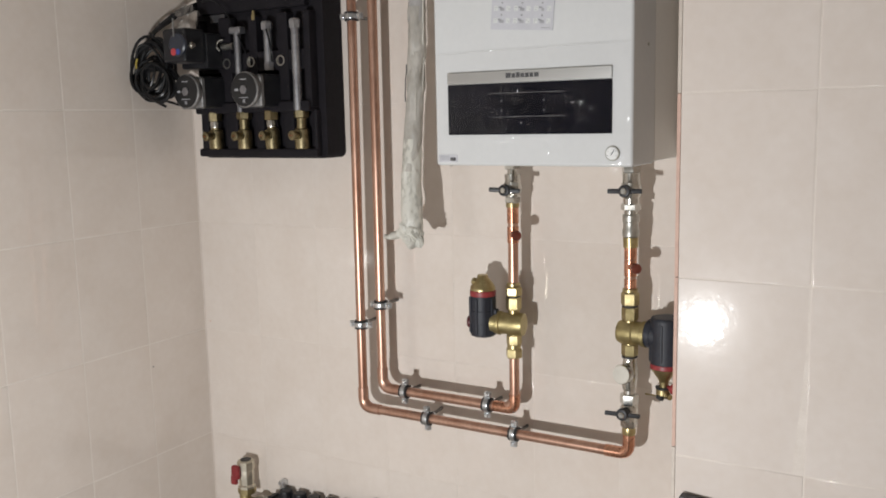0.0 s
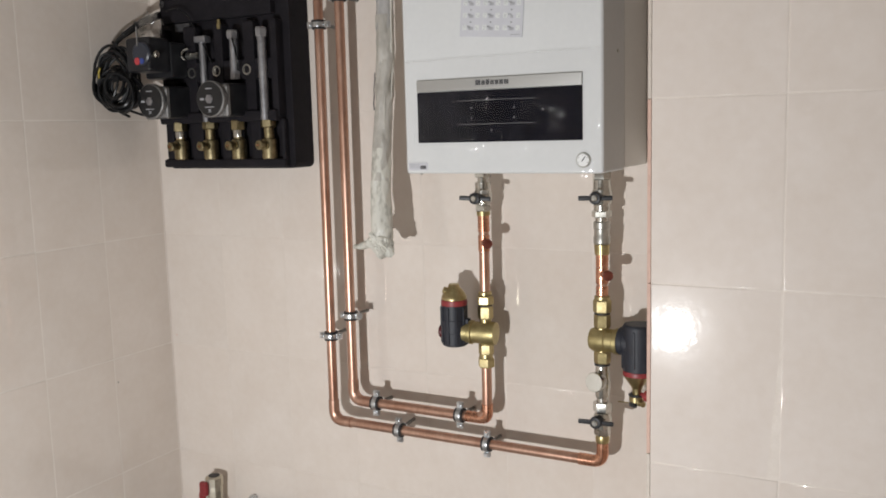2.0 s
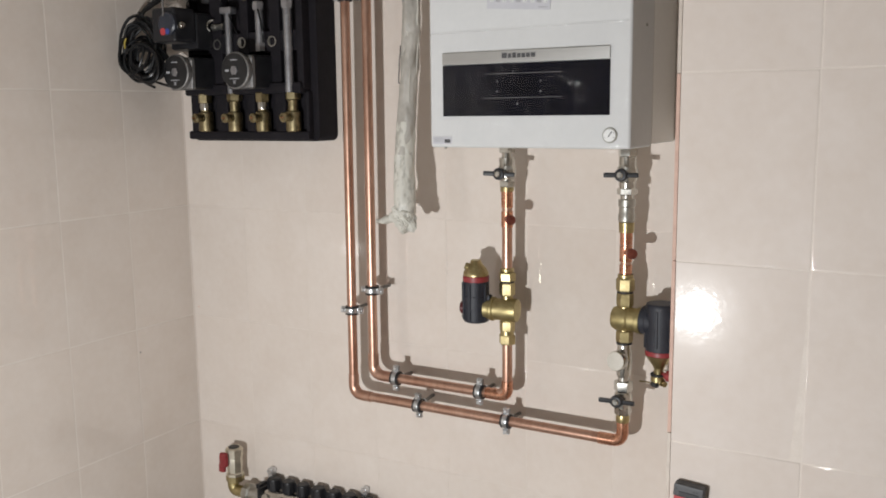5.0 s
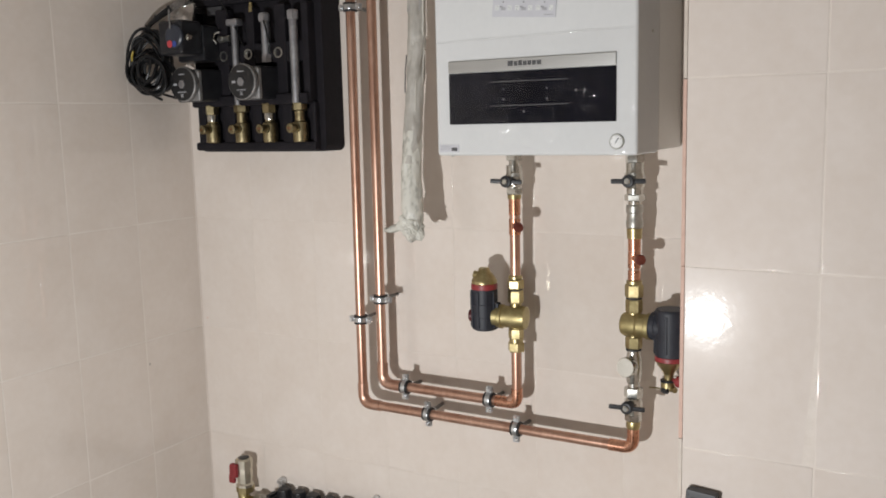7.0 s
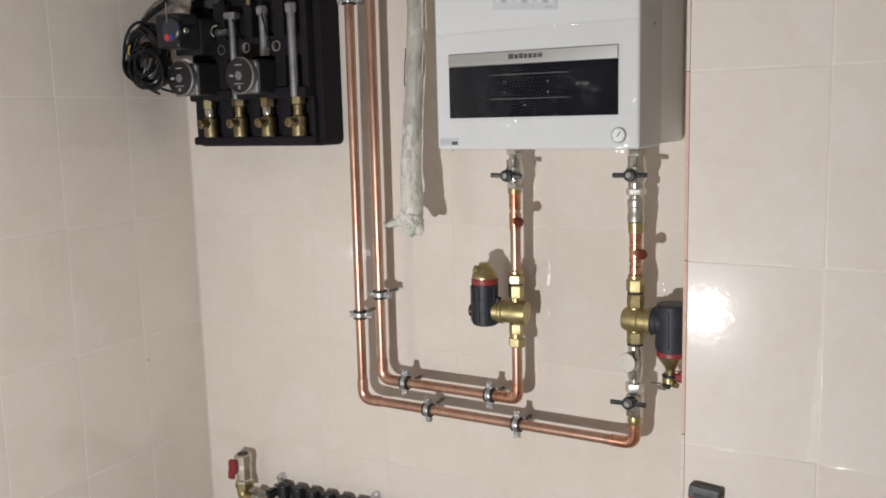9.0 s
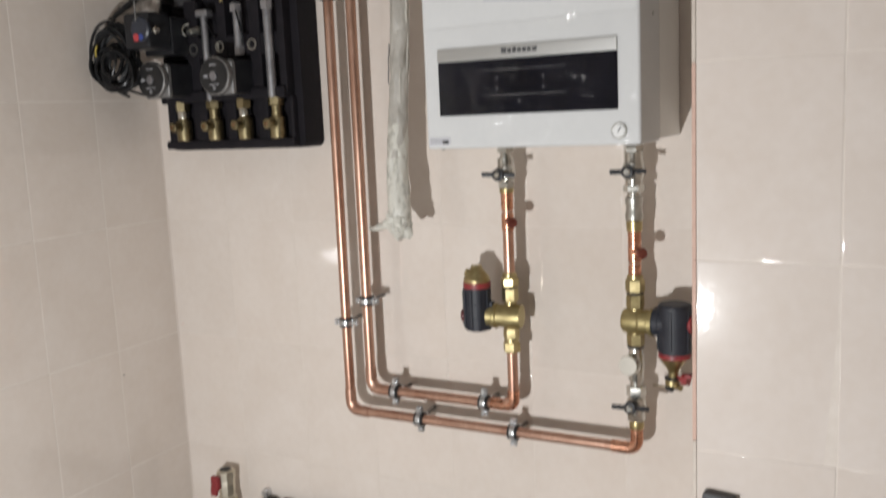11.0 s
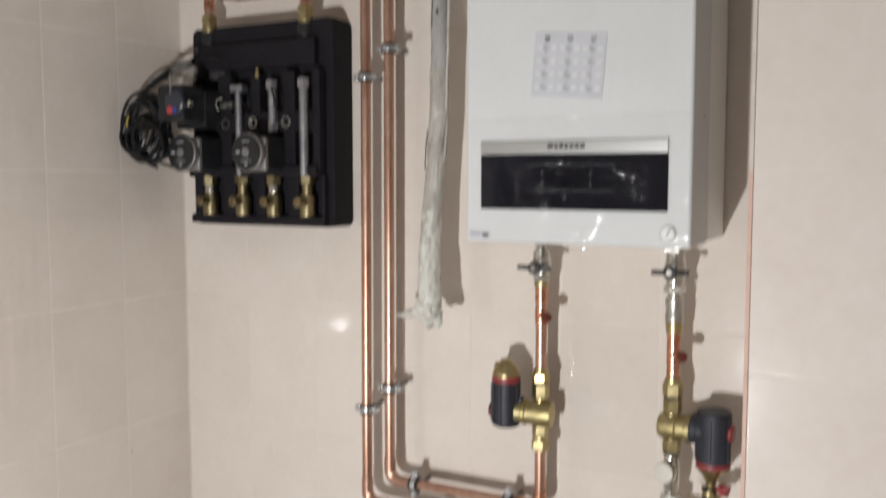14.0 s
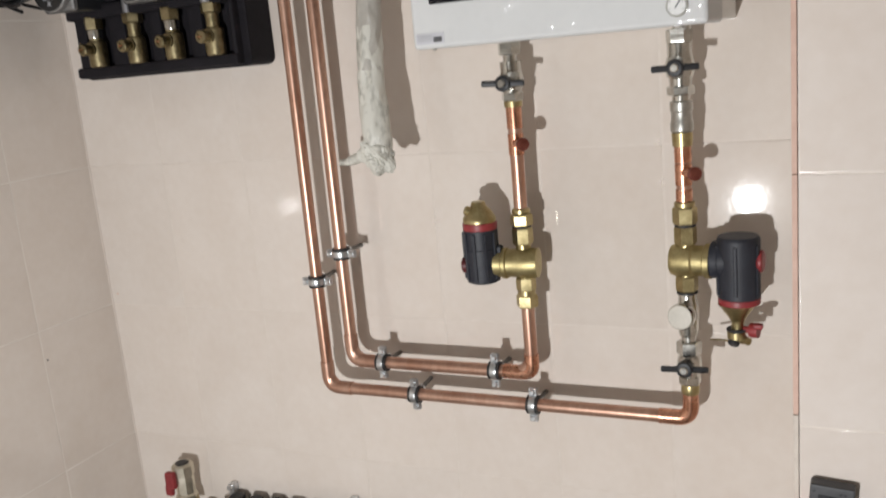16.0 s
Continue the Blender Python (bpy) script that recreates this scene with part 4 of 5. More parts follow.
part("cable_gland", lathe([(0.0085, 0), (0.0085, 0.012), (0.0065, 0.013), (0.0065, 0.030), (0.0085, 0.031), (0.0085, 0.037)], (0.221, -0.102, 1.768), (1, 0, 0), 14), GALV, station, "grey metal cable gland")
part("wire_loop", tube([(0.232, -0.112, 1.784), (0.222, -0.120, 1.780), (0.219, -0.122, 1.768), (0.226, -0.118, 1.757)], 0.0022, 8, 0.008), NICKEL, station, "bright wire loop")
part("mixer_block", box(0.125, 0.215, -0.150, -0.097, 1.715, 1.800, bevel=0.006), BLACK, station, "black mixing valve block")
# top connectors
for x in (0.157, 0.433):
    part("collar", lathe([(0.0175, 0), (0.0190, 0.003), (0.0190, 0.024), (0.0170, 0.028)], (x, -0.066, 1.9125), (0, 0, 1), 20), BLACK, station, "black connector collar")
    c = part("top_connector", lathe([(0.0155, 0), (0.0165, 0.004), (0.0165, 0.018)], (x, -0.066, 1.943), (0, 0, 1), 20), BRASS, station, "brass top connector")
    part("nut", lathe([(0.0180, 0), (0.0190, 0.002), (0.0190, 0.018), (0.0165, 0.021)], (x, -0.066, 1.960), (0, 0, 1), 6, 10), BRASS, c, "brass compression nut")
# circulation pumps
for x, y, PZ in ((0.178, -0.191, 1.660), (0.358, -0.183, 1.659)):
    pump = part("circulation_pump", lathe([(0.034, 0), (0.0400, 0.003), (0.0415, 0.008), (0.0415, 0.016), (0.0395, 0.018), (0.0385, 0.018), (0.0380, 0.0165)], (x, y + 0.018, PZ), (0, -1, 0), 36), ALU, station, "grey cast circulation pump")
    part("pump_flange", box(x - 0.034, x + 0.040, y + 0.016, y + 0.024, PZ - 0.042, PZ + 0.034, bevel=0.008, segments=3), ALU, pump, "grey cast pump flange")
    part("motor_case", box(x - 0.034, x + 0.038, y + 0.024, -0.086, PZ - 0.040, PZ + 0.036, bevel=0.006, segments=3), BLACK, pump, "black terminal box")
    part("volute", lathe([(0.030, 0), (0.034, 0.006), (0.034, 0.03)], (x, -0.075, PZ), (0, -1, 0), 26), BLACK, pump)
    face = part("name_disc", lathe([(0.0390, 0), (0.0390, 0.0017), (0.0375, 0.0024)], (x, y + 0.0010, PZ), (0, -1, 0), 36), CHARCOAL, pump, "dark grey pump face")
    part("speed_knob", lathe([(0.0110, 0), (0.0106, 0.0025), (0.009, 0.0032)], (x, y - 0.0008, PZ), (0, -1, 0), 6), STEEL_TUBE, face, "grey speed knob")
    for dx, dz, w, h in ((0, 0.0235, 0.020, 0.0022), (0, -0.0185, 0.028, 0.0018), (-0.022, 0.0, 0.011, 0.005)):
        part("printed_bar", box(x + dx - w / 2, x + dx + w / 2, y - 0.0018, y - 0.0009, PZ + dz - h / 2, PZ + dz + h / 2), PALE_INK, face)
    mark = box(-0.005, 0.005, -0.0005, 0.0005, -0.0011, 0.0011)
    add_box(mark, -0.0011, 0.0011, -0.0005, 0.0005, -0.005, 0.005)
    bmesh.ops.transform(mark, matrix=Matrix.Translation((x, y - 0.0015, PZ - 0.0265)) @ Matrix.Rotation(0.78, 4, "Y"), verts=mark.verts)
    part("printed_mark", mark, PALE_INK, face)
# mixing valve servo
servo = part("servo_motor", box(0.136, 0.212, -0.218, -0.148, 1.728, 1.808, bevel=0.008, segments=3), BLACK, station, "black servo motor housing")
disc = part("servo_dial", lathe([(0.027, 0), (0.027, 0.006), (0.023, 0.009)], (0.1925, -0.217, 1.769), (0, -1, 0), 30), BLUE, servo, "grey-blue round dial")
part("red_mark", lathe([(0.0085, 0), (0.0085, 0.0015)], (0.1835, -0.2262, 1.7515), (0, -1, 0), 16), RED_PAINT, disc, "red scale mark")
part("blue_mark", lathe([(0.0070, 0), (0.0070, 0.0012)], (0.1975, -0.2262, 1.7515), (0, -1, 0), 16), shade("blue_print", (0.03, 0.05, 0.22), (0.04, 0.07, 0.28), 0.4), disc, "blue scale mark")
part("side_gland", lathe([(0.0075, 0), (0.0085, 0.002), (0.0085, 0.007), (0.0055, 0.008), (0.0055, 0.013)], (0.2115, -0.1985, 1.7665), (1, -0.2, 0), 10), NICKEL, servo, "nickel cable gland")
part("dial_lever", box(0.186, 0.1893, -0.229, -0.2255, 1.786, 1.830, bevel=0.001), ALU, disc, "thin grey lever")

# coil of cables hanging from the pump group
coil = thing("cable_coil", (0.115, -0.19, 1.64), "bundle of coiled black cables hanging beside the pump group", "cable", )
cr = random.Random(21)


def cable_loop(cx, cy, cz, a, b, lean, depth, k):
    """One turn of cable, a wide and b high, leaning sideways."""
    pts, ph = [], cr.uniform(0, 6.28)
    for i in range(31):
        u = ph + 2 * math.pi * i / 28
        r = 1 + 0.035 * math.sin(3 * u + k) + 0.03 * math.sin(2 * u + 2.3 * k)
        pts.append((max(0.026, cx + a * r * math.cos(u) + lean * b * math.sin(u)), cy + depth * math.sin(u + k) + 0.3 * a * math.cos(u), cz + b * r * math.sin(u)))
    return tube(pts, cr.uniform(0.0032, 0.0046), 8)


for k in range(9):
    part("cable", cable_loop(0.080 + cr.uniform(-0.006, 0.008), -0.192 + cr.uniform(-0.014, 0.012), 1.714 + cr.uniform(-0.007, 0.006),
                             cr.uniform(0.034, 0.046), cr.uniform(0.058, 0.074), cr.uniform(0.02, 0.16), 0.012, k), CABLE, coil)
for k in range(9):
    part("cable", cable_loop(0.102 + cr.uniform(-0.007, 0.007), -0.205 + cr.uniform(-0.012, 0.010), 1.684 + cr.uniform(-0.006, 0.006),
                             cr.uniform(0.032, 0.043), cr.uniform(0.034, 0.045), cr.uniform(-0.3, -0.1), 0.010, k + 2.0), CABLE, coil)
for k in range(5):
    part("cable", cable_loop(0.082 + cr.uniform(-0.012, 0.014), -0.200 + cr.uniform(-0.015, 0.012), 1.712 + cr.uniform(-0.022, 0.018),
                             cr.uniform(0.022, 0.040), cr.uniform(0.036, 0.062), cr.uniform(-0.4, 0.4), 0.018, k + 5.0), CABLE, coil)
part("binding", lathe([(0.008, 0), (0.012, 0.004), (0.012, 0.014), (0.008, 0.018)], (0.072, -0.197, 1.776), (0.6, 0, 0.8), 12), BLACK, coil, "black tape binding")
part("lead", tube([(0.070, -0.200, 1.645), (0.092, -0.198, 1.634), (0.112, -0.196, 1.626)], 0.0034, 8, 0.01), CABLE, coil, "loose cable end")
for k in range(3):
    part("lead", tube([(0.054 + 0.004 * k, -0.190, 1.785 - 0.004 * k), (0.070 + 0.003 * k, -0.176 - 0.004 * k, 1.814 - 0.004 * k), (0.087 + 0.003 * k, -0.160 - 0.003 * k, 1.834 - 0.005 * k),
                       (0.105 + 0.002 * k, -0.128, 1.862 - 0.006 * k), (0.122, -0.071, 1.886 - 0.007 * k)], 0.0037, 8, 0.02), CABLE, coil, "cable lead to the pump group")
for x, y, z in ((0.064, -0.184, 1.800), (0.081, -0.168, 1.823), (0.098, -0.142, 1.847)):
    part("tie", lathe([(0.0070, 0), (0.0085, 0.001), (0.0085, 0.004), (0.0070, 0.005)], (x, y, z), (0.5, 0.5, 0.7), 10), BLACK, coil, "black cable tie")
part("lead", tube([(0.085, -0.195, 1.655), (0.115, -0.19, 1.638), (0.150, -0.185, 1.628)], 0.0032, 8, 0.02), CABLE, coil, "loose cable end")
part("cable_tie", tube([(0.050, -0.225, 1.72), (0.056, -0.230, 1.732), (0.062, -0.230, 1.742)], 0.0022, 6), shade("yellow_tie", (0.4, 0.3, 0.05), (0.5, 0.38, 0.08), 0.5), coil, "yellow tie")
part("thin_wire", tube([(0.166, -0.108, 1.879), (0.205, -0.112, 1.882), (0.240, -0.112, 1.860), (0.256, -0.110, 1.832), (0.256, -0.104, 1.800)], 0.0017, 6, 0.03), CABLE, station, "thin black wire")
part("thin_wire", tube([(0.262, -0.104, 1.80), (0.285, -0.112, 1.79), (0.292, -0.108, 1.765), (0.30, -0.104, 1.745)], 0.0016, 6, 0.02), CABLE, station, "thin black wire")
part("corner_screw", lathe([(0.008, 0), (0.008, 0.003), (0.0055, 0.003), (0.005, 0.001)], (0.137, -0.0895, 1.899), (0, -1, 0), 16), DARK_GREY, station, "dark screw recess")
part("sensor_wire", tube([(0.372, -0.112, 1.80), (0.388, -0.122, 1.775), (0.390, -0.118, 1.745), (0.384, -0.110, 1.725)], 0.0022, 6, 0.03), CABLE, station, "black sensor wire")
bag = bmesh.new()
bmesh.ops.create_icosphere(bag, subdivisions=4, radius=1.0)
for v in bag.verts:
    n_ = noise.noise(v.co * 2.3) * 0.35 + noise.noise(v.co * 6) * 0.15
    v.co = Vector((0.152, -0.150, 1.838)) + Vector((v.co.x * 0.034, v.co.y * 0.018, v.co.z * 0.032)) * (1 + n_)
solo("plastic_bag", bag, BAG, (0.152, -0.150, 1.80), "crumpled clear plastic bag tucked beside the pump group", "bag")

# ---- wrapped cable conduit ----
def ragged(points, radius, segments, seed, rough_amount, step=0.012, fine=1.0):
    dense = []
    pts = filleted(points, 0.06, 9)
    for a, b in zip(pts, pts[1:]):
        k = max(1, int((b - a).length / step))
        dense += [a.lerp(b, i / k) for i in range(k)]
    dense.append(pts[-1])
    if isinstance(radius, tuple):
        radius = [radius[0] + (radius[1] - radius[0]) * i / (len(dense) - 1) for i in range(len(dense))]
    bm = add_tube(bmesh.new(), dense, radius, segments)
    for v in bm.verts:
        n1 = noise.noise(Vector((v.co.x * 32, v.co.y * 32, v.co.z * 9 + seed)))
        n2 = noise.noise(Vector((v.co.x * 70 + seed, v.co.y * 70, v.co.z * 45)))
        n3 = noise.noise(Vector((v.co.x * 150, v.co.y * 150 + seed, v.co.z * 110))) * (fine - 1.0)
        v.co += Vector((n1 * 1.0 + n2 * 0.5 + n3 * 0.3, n2 * 0.7 + n3 * 0.3, n1 * 0.3 + n3 * 0.4)) * rough_amount
    return bm


conduit = thing("cable_conduit", (0.76, -0.08, 1.30), "cable conduit wrapped in dirty grey plastic, running down beside the boiler", "conduit")
part("horizontal_run", ragged([(-0.0300, -0.0900, 2.2970), (0.0000, -0.0920, 2.2930), (0.1788, -0.1030, 2.2740), (0.3466, -0.1050, 2.2620), (0.5343, -0.1050, 2.2520), (0.6923, -0.1060, 2.2460), (0.7466, -0.1060, 2.2440)],
                              0.0160, 26, 3.0, 0.008, 0.008, 1.6), PLASTER, conduit, "conduit smeared with plaster")
part("vertical_run", ragged([(0.6602, -0.1060, 2.2450), (0.7960, -0.1060, 2.2400), (0.7980, -0.1060, 2.1720), (0.7920, -0.1040, 2.1000), (0.7850, -0.1000, 2.0000), (0.7830, -0.0960, 1.9300), (0.7835, -0.0950, 1.8500), (0.7830, -0.0960, 1.7900)],
                            (0.0142, 0.0180), 26, 8.0, 0.0032, 0.010), WRAP, conduit, "grey plastic sleeve")
LOWER = [(0.7830, -0.0960, 1.8200), (0.7825, -0.0990, 1.7230), (0.7775, -0.1040, 1.6200), (0.7720, -0.1070, 1.5400), (0.7690, -0.1110, 1.4700), (0.7690, -0.1150, 1.4150), (0.7730, -0.1200, 1.3600), (0.7750, -0.1230, 1.3250)]


def twisted_sleeve(points, radii, seed, folds=3, twist=9.0, depth=0.24):
    """A soft sleeve wound round a cable: long slanting folds, pinches along its length and a little crumple."""
    pts = filleted(points, 0.06, 6)
    dense = []
    for a, b in zip(pts, pts[1:]):
        k = max(1, int((b - a).length / 0.005))
        dense += [a.lerp(b, i / k) for i in range(k)]
    dense.append(pts[-1])
    bm, seg, last = bmesh.new(), 40, None
    for i, c in enumerate(dense):
        f = i / (len(dense) - 1)
        r0 = radii[0] + (radii[1] - radii[0]) * f
        r0 *= 1 + 0.10 * noise.noise(Vector((seed, 0, c.z * 14)))
        ring = []
        for j in range(seg):
            u = 2 * math.pi * j / seg
            w = u * folds + twist * f * 6.28 / 4 + 2.2 * noise.noise(Vector((seed, c.z * 7, math.cos(u) * 0.6)))
            crease = 1 - abs(math.sin(w * 0.5)) ** 0.6
            r = r0 * (1.04 - depth * crease * (0.6 + 0.8 * noise.noise(Vector((c.z * 11, seed, math.sin(u))))))
            r += 0.0022 * noise.noise(Vector((math.cos(u) * 2.4, math.sin(u) * 2.4 + seed, c.z * 42))) + 0.0009 * noise.noise(Vector((math.cos(u) * 6, math.sin(u) * 6, c.z * 120)))
            ring.append(bm.verts.new((c.x + r * math.cos(u), c.y + r * math.sin(u), c.z)))
        if last:
            for j in range(seg):
                bm.faces.new((last[j], last[(j + 1) % seg], ring[(j + 1) % seg], ring[j]))
        else:
            bm.faces.new(ring)
        last = ring
    bm.faces.new(last[::-1])
    bmesh.ops.recalc_face_normals(bm, faces=bm.faces[:])
    return bm


part("lower_run", twisted_sleeve(LOWER[:5], (0.0185, 0.0205), 5.0), WRAP_PALE, conduit, "grey taped sleeve in long folds")
part("smeared_end", twisted_sleeve(LOWER[3:], (0.0205, 0.0238), 9.0, 3, 7.0, 0.30), TAPE_WHITE, conduit, "thicker taped sleeve smeared with white plaster")
for k, (x, z0, z1, r) in enumerate(((0.8015, 2.21, 1.98, 0.0026), (0.8030, 1.96, 1.74, 0.0030), (0.7990, 1.74, 1.64, 0.0020), (0.7600, 1.60, 1.53, 0.0018))):
    part("curled_edge", ragged([(x, -0.096, z0), (x + 0.0015, -0.104, (z0 + z1) / 2), (x - 0.001, -0.104, z1)], (r, r * 0.6), 8, 20.0 + k, 0.0025, 0.006), TAPE_EDGE, conduit, "pale curled edge of the tape")
part("inner_edge", ragged([(0.7800, -0.1160, 1.74), (0.7900, -0.1150, 1.70), (0.7895, -0.1180, 1.64), (0.7870, -0.1220, 1.58)], 0.0011, 6, 31.0, 0.0016, 0.006), TAPE_EDGE, conduit, "pale lap of the tape")
# thin dark line down the left of the tape
part("dirt_streak", ragged([(0.7620, -0.1080, 1.70), (0.7600, -0.1130, 1.66), (0.7590, -0.1140, 1.62)], 0.0012, 6, 37.0, 0.0016, 0.006), INK, conduit, "thin dark line on the tape")
# ink-dark tube paints the shade that lies in the sleeve's seam
part("sleeve_seam", ragged([(0.7850, -0.1180, 2.2200), (0.7860, -0.1180, 2.1500), (0.7810, -0.1160, 2.0700), (0.7755, -0.1120, 1.9800), (0.7705, -0.1080, 1.9000), (0.7680, -0.1080, 1.8200)], 0.0016, 8, 2.0, 0.004, 0.01), INK, conduit, "dark line for the shade in the seam of the sleeve")
knot = bmesh.new()
bmesh.ops.create_icosphere(knot, subdivisions=5, radius=1.0)
for v in knot.verts:
    d = v.co.copy()
    r = 1 + 0.34 * noise.noise(d * 1.9 + Vector((3, 0, 0))) + 0.22 * abs(noise.noise(d * 4.2)) + 0.06 * noise.noise(d * 11)
    v.co = Vector((0.772, -0.126, 1.333)) + Vector((d.x * 0.027 - d.z * 0.007, d.y * 0.022, d.z * 0.028)) * r
part("crumpled_end", knot, TAPE_WHITE, conduit, "crumpled wrapped end")
part("twisted_tail", ragged([(0.762, -0.128, 1.339), (0.738, -0.122, 1.331), (0.714, -0.114, 1.323), (0.688, -0.108, 1.320)], (0.0125, 0.005), 12, 5.0, 0.006, 0.005),
     TAPE_WHITE, conduit, "twisted wrapping tail")
for x, z, s in ((0.27, 2.274, 0.05), (0.50, 2.262, 0.05), (0.39, 2.268, 0.07), (0.13, 2.290, 0.04)):
    blob = bmesh.new()
    bmesh.ops.create_icosphere(blob, subdivisions=4, radius=1.0)
    for v in blob.verts:
        r = 1 + 0.35 * noise.noise(v.co * 1.9 + Vector((x * 9, 0, 0))) + 0.12 * noise.noise(v.co * 6)
        v.co = Vector((x, -0.001, z)) + Vector((v.co.x * s, v.co.y * 0.004, v.co.z * 0.010)) * r
    part("plaster_dab", blob, PLASTER, conduit, "dab of plaster on the tiles")
# small black spots set on the wrapping
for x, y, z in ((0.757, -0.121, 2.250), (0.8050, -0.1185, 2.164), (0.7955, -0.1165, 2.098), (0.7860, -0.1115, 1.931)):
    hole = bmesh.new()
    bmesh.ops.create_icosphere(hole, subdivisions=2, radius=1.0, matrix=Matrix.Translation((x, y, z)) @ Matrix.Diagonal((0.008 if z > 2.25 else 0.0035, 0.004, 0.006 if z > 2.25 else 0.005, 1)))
    part("dark_tear", hole, RUBBER, conduit, "small black spot on the wrapping")

patch = bmesh.new()
bmesh.ops.create_icosphere(patch, subdivisions=5, radius=1.0)
for v in patch.verts:
    r = 1 + 0.45 * noise.noise(v.co * 1.7 + Vector((0, 5, 0))) + 0.15 * noise.noise(v.co * 5)
    v.co = Vector((-0.0095, -0.095, 2.272)) + Vector((v.co.x * 0.006, v.co.y * 0.070, v.co.z * 0.038)) * r
for v in list(bmesh.ops.create_icosphere(patch, subdivisions=4, radius=1.0)["verts"]):
    r = 1 + 0.4 * noise.noise(v.co * 2.2 + Vector((7, 0, 0)))
    v.co = Vector((-0.006, -0.085, 2.296)) + Vector((v.co.x * 0.016, v.co.y * 0.040, v.co.z * 0.028)) * r
part("plaster_smear", patch, PLASTER_GREY, conduit, "grey plaster smeared round the conduit end")

# ---- floor heating manifold ----
man = thing("heating_manifold", (0.45, 0.0, 0.50), "floor heating manifold with black actuator caps and brass end valve", "manifold")
MY, MZ = -0.046, 0.580
part("bar", tube([(0.285, MY, MZ + 0.001), (0.67, MY, MZ + 0.014)], 0.0200, 22), NICKEL, man, "nickel manifold bar")
part("end_elbow", tube([(0.178, MY, 0.615), (0.178, MY, 0.575), (0.225, MY, 0.578)], 0.0155, 18, 0.028), BRASS_DULL, man, "brass end elbow")
v = part("end_valve", lathe([(0.0150, 0), (0.0235, 0.004), (0.0235, 0.014), (0.0195, 0.018), (0.0215, 0.044), (0.0200, 0.058), (0.0235, 0.060), (0.0235, 0.082), (0.0200, 0.086)], (0.186, MY, 0.612), (0, 0, 1), 8), NICKEL_DULL, man, "nickel end valve with an open top")
part("valve_ring", lathe([(0.0215, 0), (0.0245, 0.002), (0.0245, 0.016), (0.0200, 0.018)], (0.186, MY, 0.603), (0, 0, 1), 8), BRASS, v, "brass union ring")
# flat black disc paints the dark inside the valve's open top
part("bore", lathe([(0.0150, 0), (0.0150, 0.001)], (0.186, MY, 0.6982), (0, 0, 1), 16), BLACK, v)
h = part("handle", add_box(box(0.166, 0.192, MY - 0.040, MY - 0.024, 0.652, 0.692, bevel=0.007), 0.162, 0.182, MY - 0.038, MY - 0.026, 0.636, 0.662, bevel=0.005), RED, v, "red plastic handle")
part("stem", lathe([(0.008, 0), (0.008, 0.012)], (0.178, MY - 0.014, 0.664), (-0.5, -0.85, 0), 12), NICKEL, v)
part("union_nut", lathe([(0.0230, 0), (0.0250, 0.003), (0.0250, 0.020), (0.0220, 0.023)], (0.222, MY, 0.5785), (1, 0, 0.03), 8), GALV, man, "grey union nut")
part("coupler", lathe([(0.0205, 0), (0.0205, 0.040)], (0.244, MY, 0.579), (1, 0, 0.03), 20), GALV, man)
part("bracket_clamp", add_box(box(0.282, 0.291, MY - 0.024, -0.001, 0.558, 0.608, bevel=0.003), 0.268, 0.282, MY - 0.012, MY + 0.02, 0.600, 0.614, bevel=0.003), BLACK, man, "black bracket clamp")
part("bracket_clamp", box(0.574, 0.582, MY - 0.026, -0.001, 0.566, 0.624, bevel=0.003), BLACK, man, "black bracket clamp")
part("drain", lathe([(0.009, 0), (0.009, 0.012), (0.0125, 0.013), (0.0125, 0.024), (0.008, 0.026), (0.007, 0.022)], (0.240, MY - 0.014, 0.556), (-0.25, -0.9, -0.3), 16), BRASS_DULL, man, "dull brass drain cock")
part("drain", lathe([(0.008, 0), (0.010, 0.003), (0.010, 0.026), (0.007, 0.030)], (0.262, MY - 0.012, 0.560), (0.1, -0.6, -0.8), 16), NICKEL, man, "nickel drain cock")
for x, z in ((0.286, 0.640), (0.589, 0.648)):
    b = part("bracket", box(x - 0.008, x + 0.008, -0.020, -0.001, z - 0.09, z + 0.007, bevel=0.004), ZINC, man, "zinc-plated wall bracket")
    part("bracket_bolt", lathe([(0.0068, 0), (0.0068, 0.005)], (x, -0.020, z), (0, -1, 0), 6), ZINC, b)
for k, x in enumerate((0.323, 0.371, 0.418, 0.467, 0.516, 0.564, 0.617)):
    dz = 0.0012 * k
    x += 0.0008 * k - 0.012
    c = part("actuator_cap", lathe([(0.0150, 0), (0.0180, 0.004), (0.0180, 0.028), (0.0165, 0.033), (0.0140, 0.0345)], (x, MY + 0.014, 0.597 + dz), (0, 0, 1), 14), BLACK, man, "black plastic cap")
    for s in range(6):
        a = s * math.pi / 3 + 0.3
        part("grip", box(x + 0.0185 * math.cos(a) - 0.0022, x + 0.0185 * math.cos(a) + 0.0022, MY + 0.014 + 0.0180 * math.sin(a) - 0.0022, MY + 0.014 + 0.0180 * math.sin(a) + 0.0022, 0.602 + dz, 0.626 + dz, bevel=0.001, segments=1), BLACK, c)
    part("outlet", lathe([(0.011, 0), (0.013, 0.004), (0.013, 0.022), (0.010, 0.026), (0.010, 0.055)], (x, MY - 0.004, 0.565 + dz), (0, -0.12, -1), 14), NICKEL, man, "nickel outlet")
    part("port_hex", lathe([(0.0075, 0), (0.0075, 0.006)], (x, MY - 0.0185, 0.592 + dz), (0, -1, 0.2), 6), NICKEL, man)
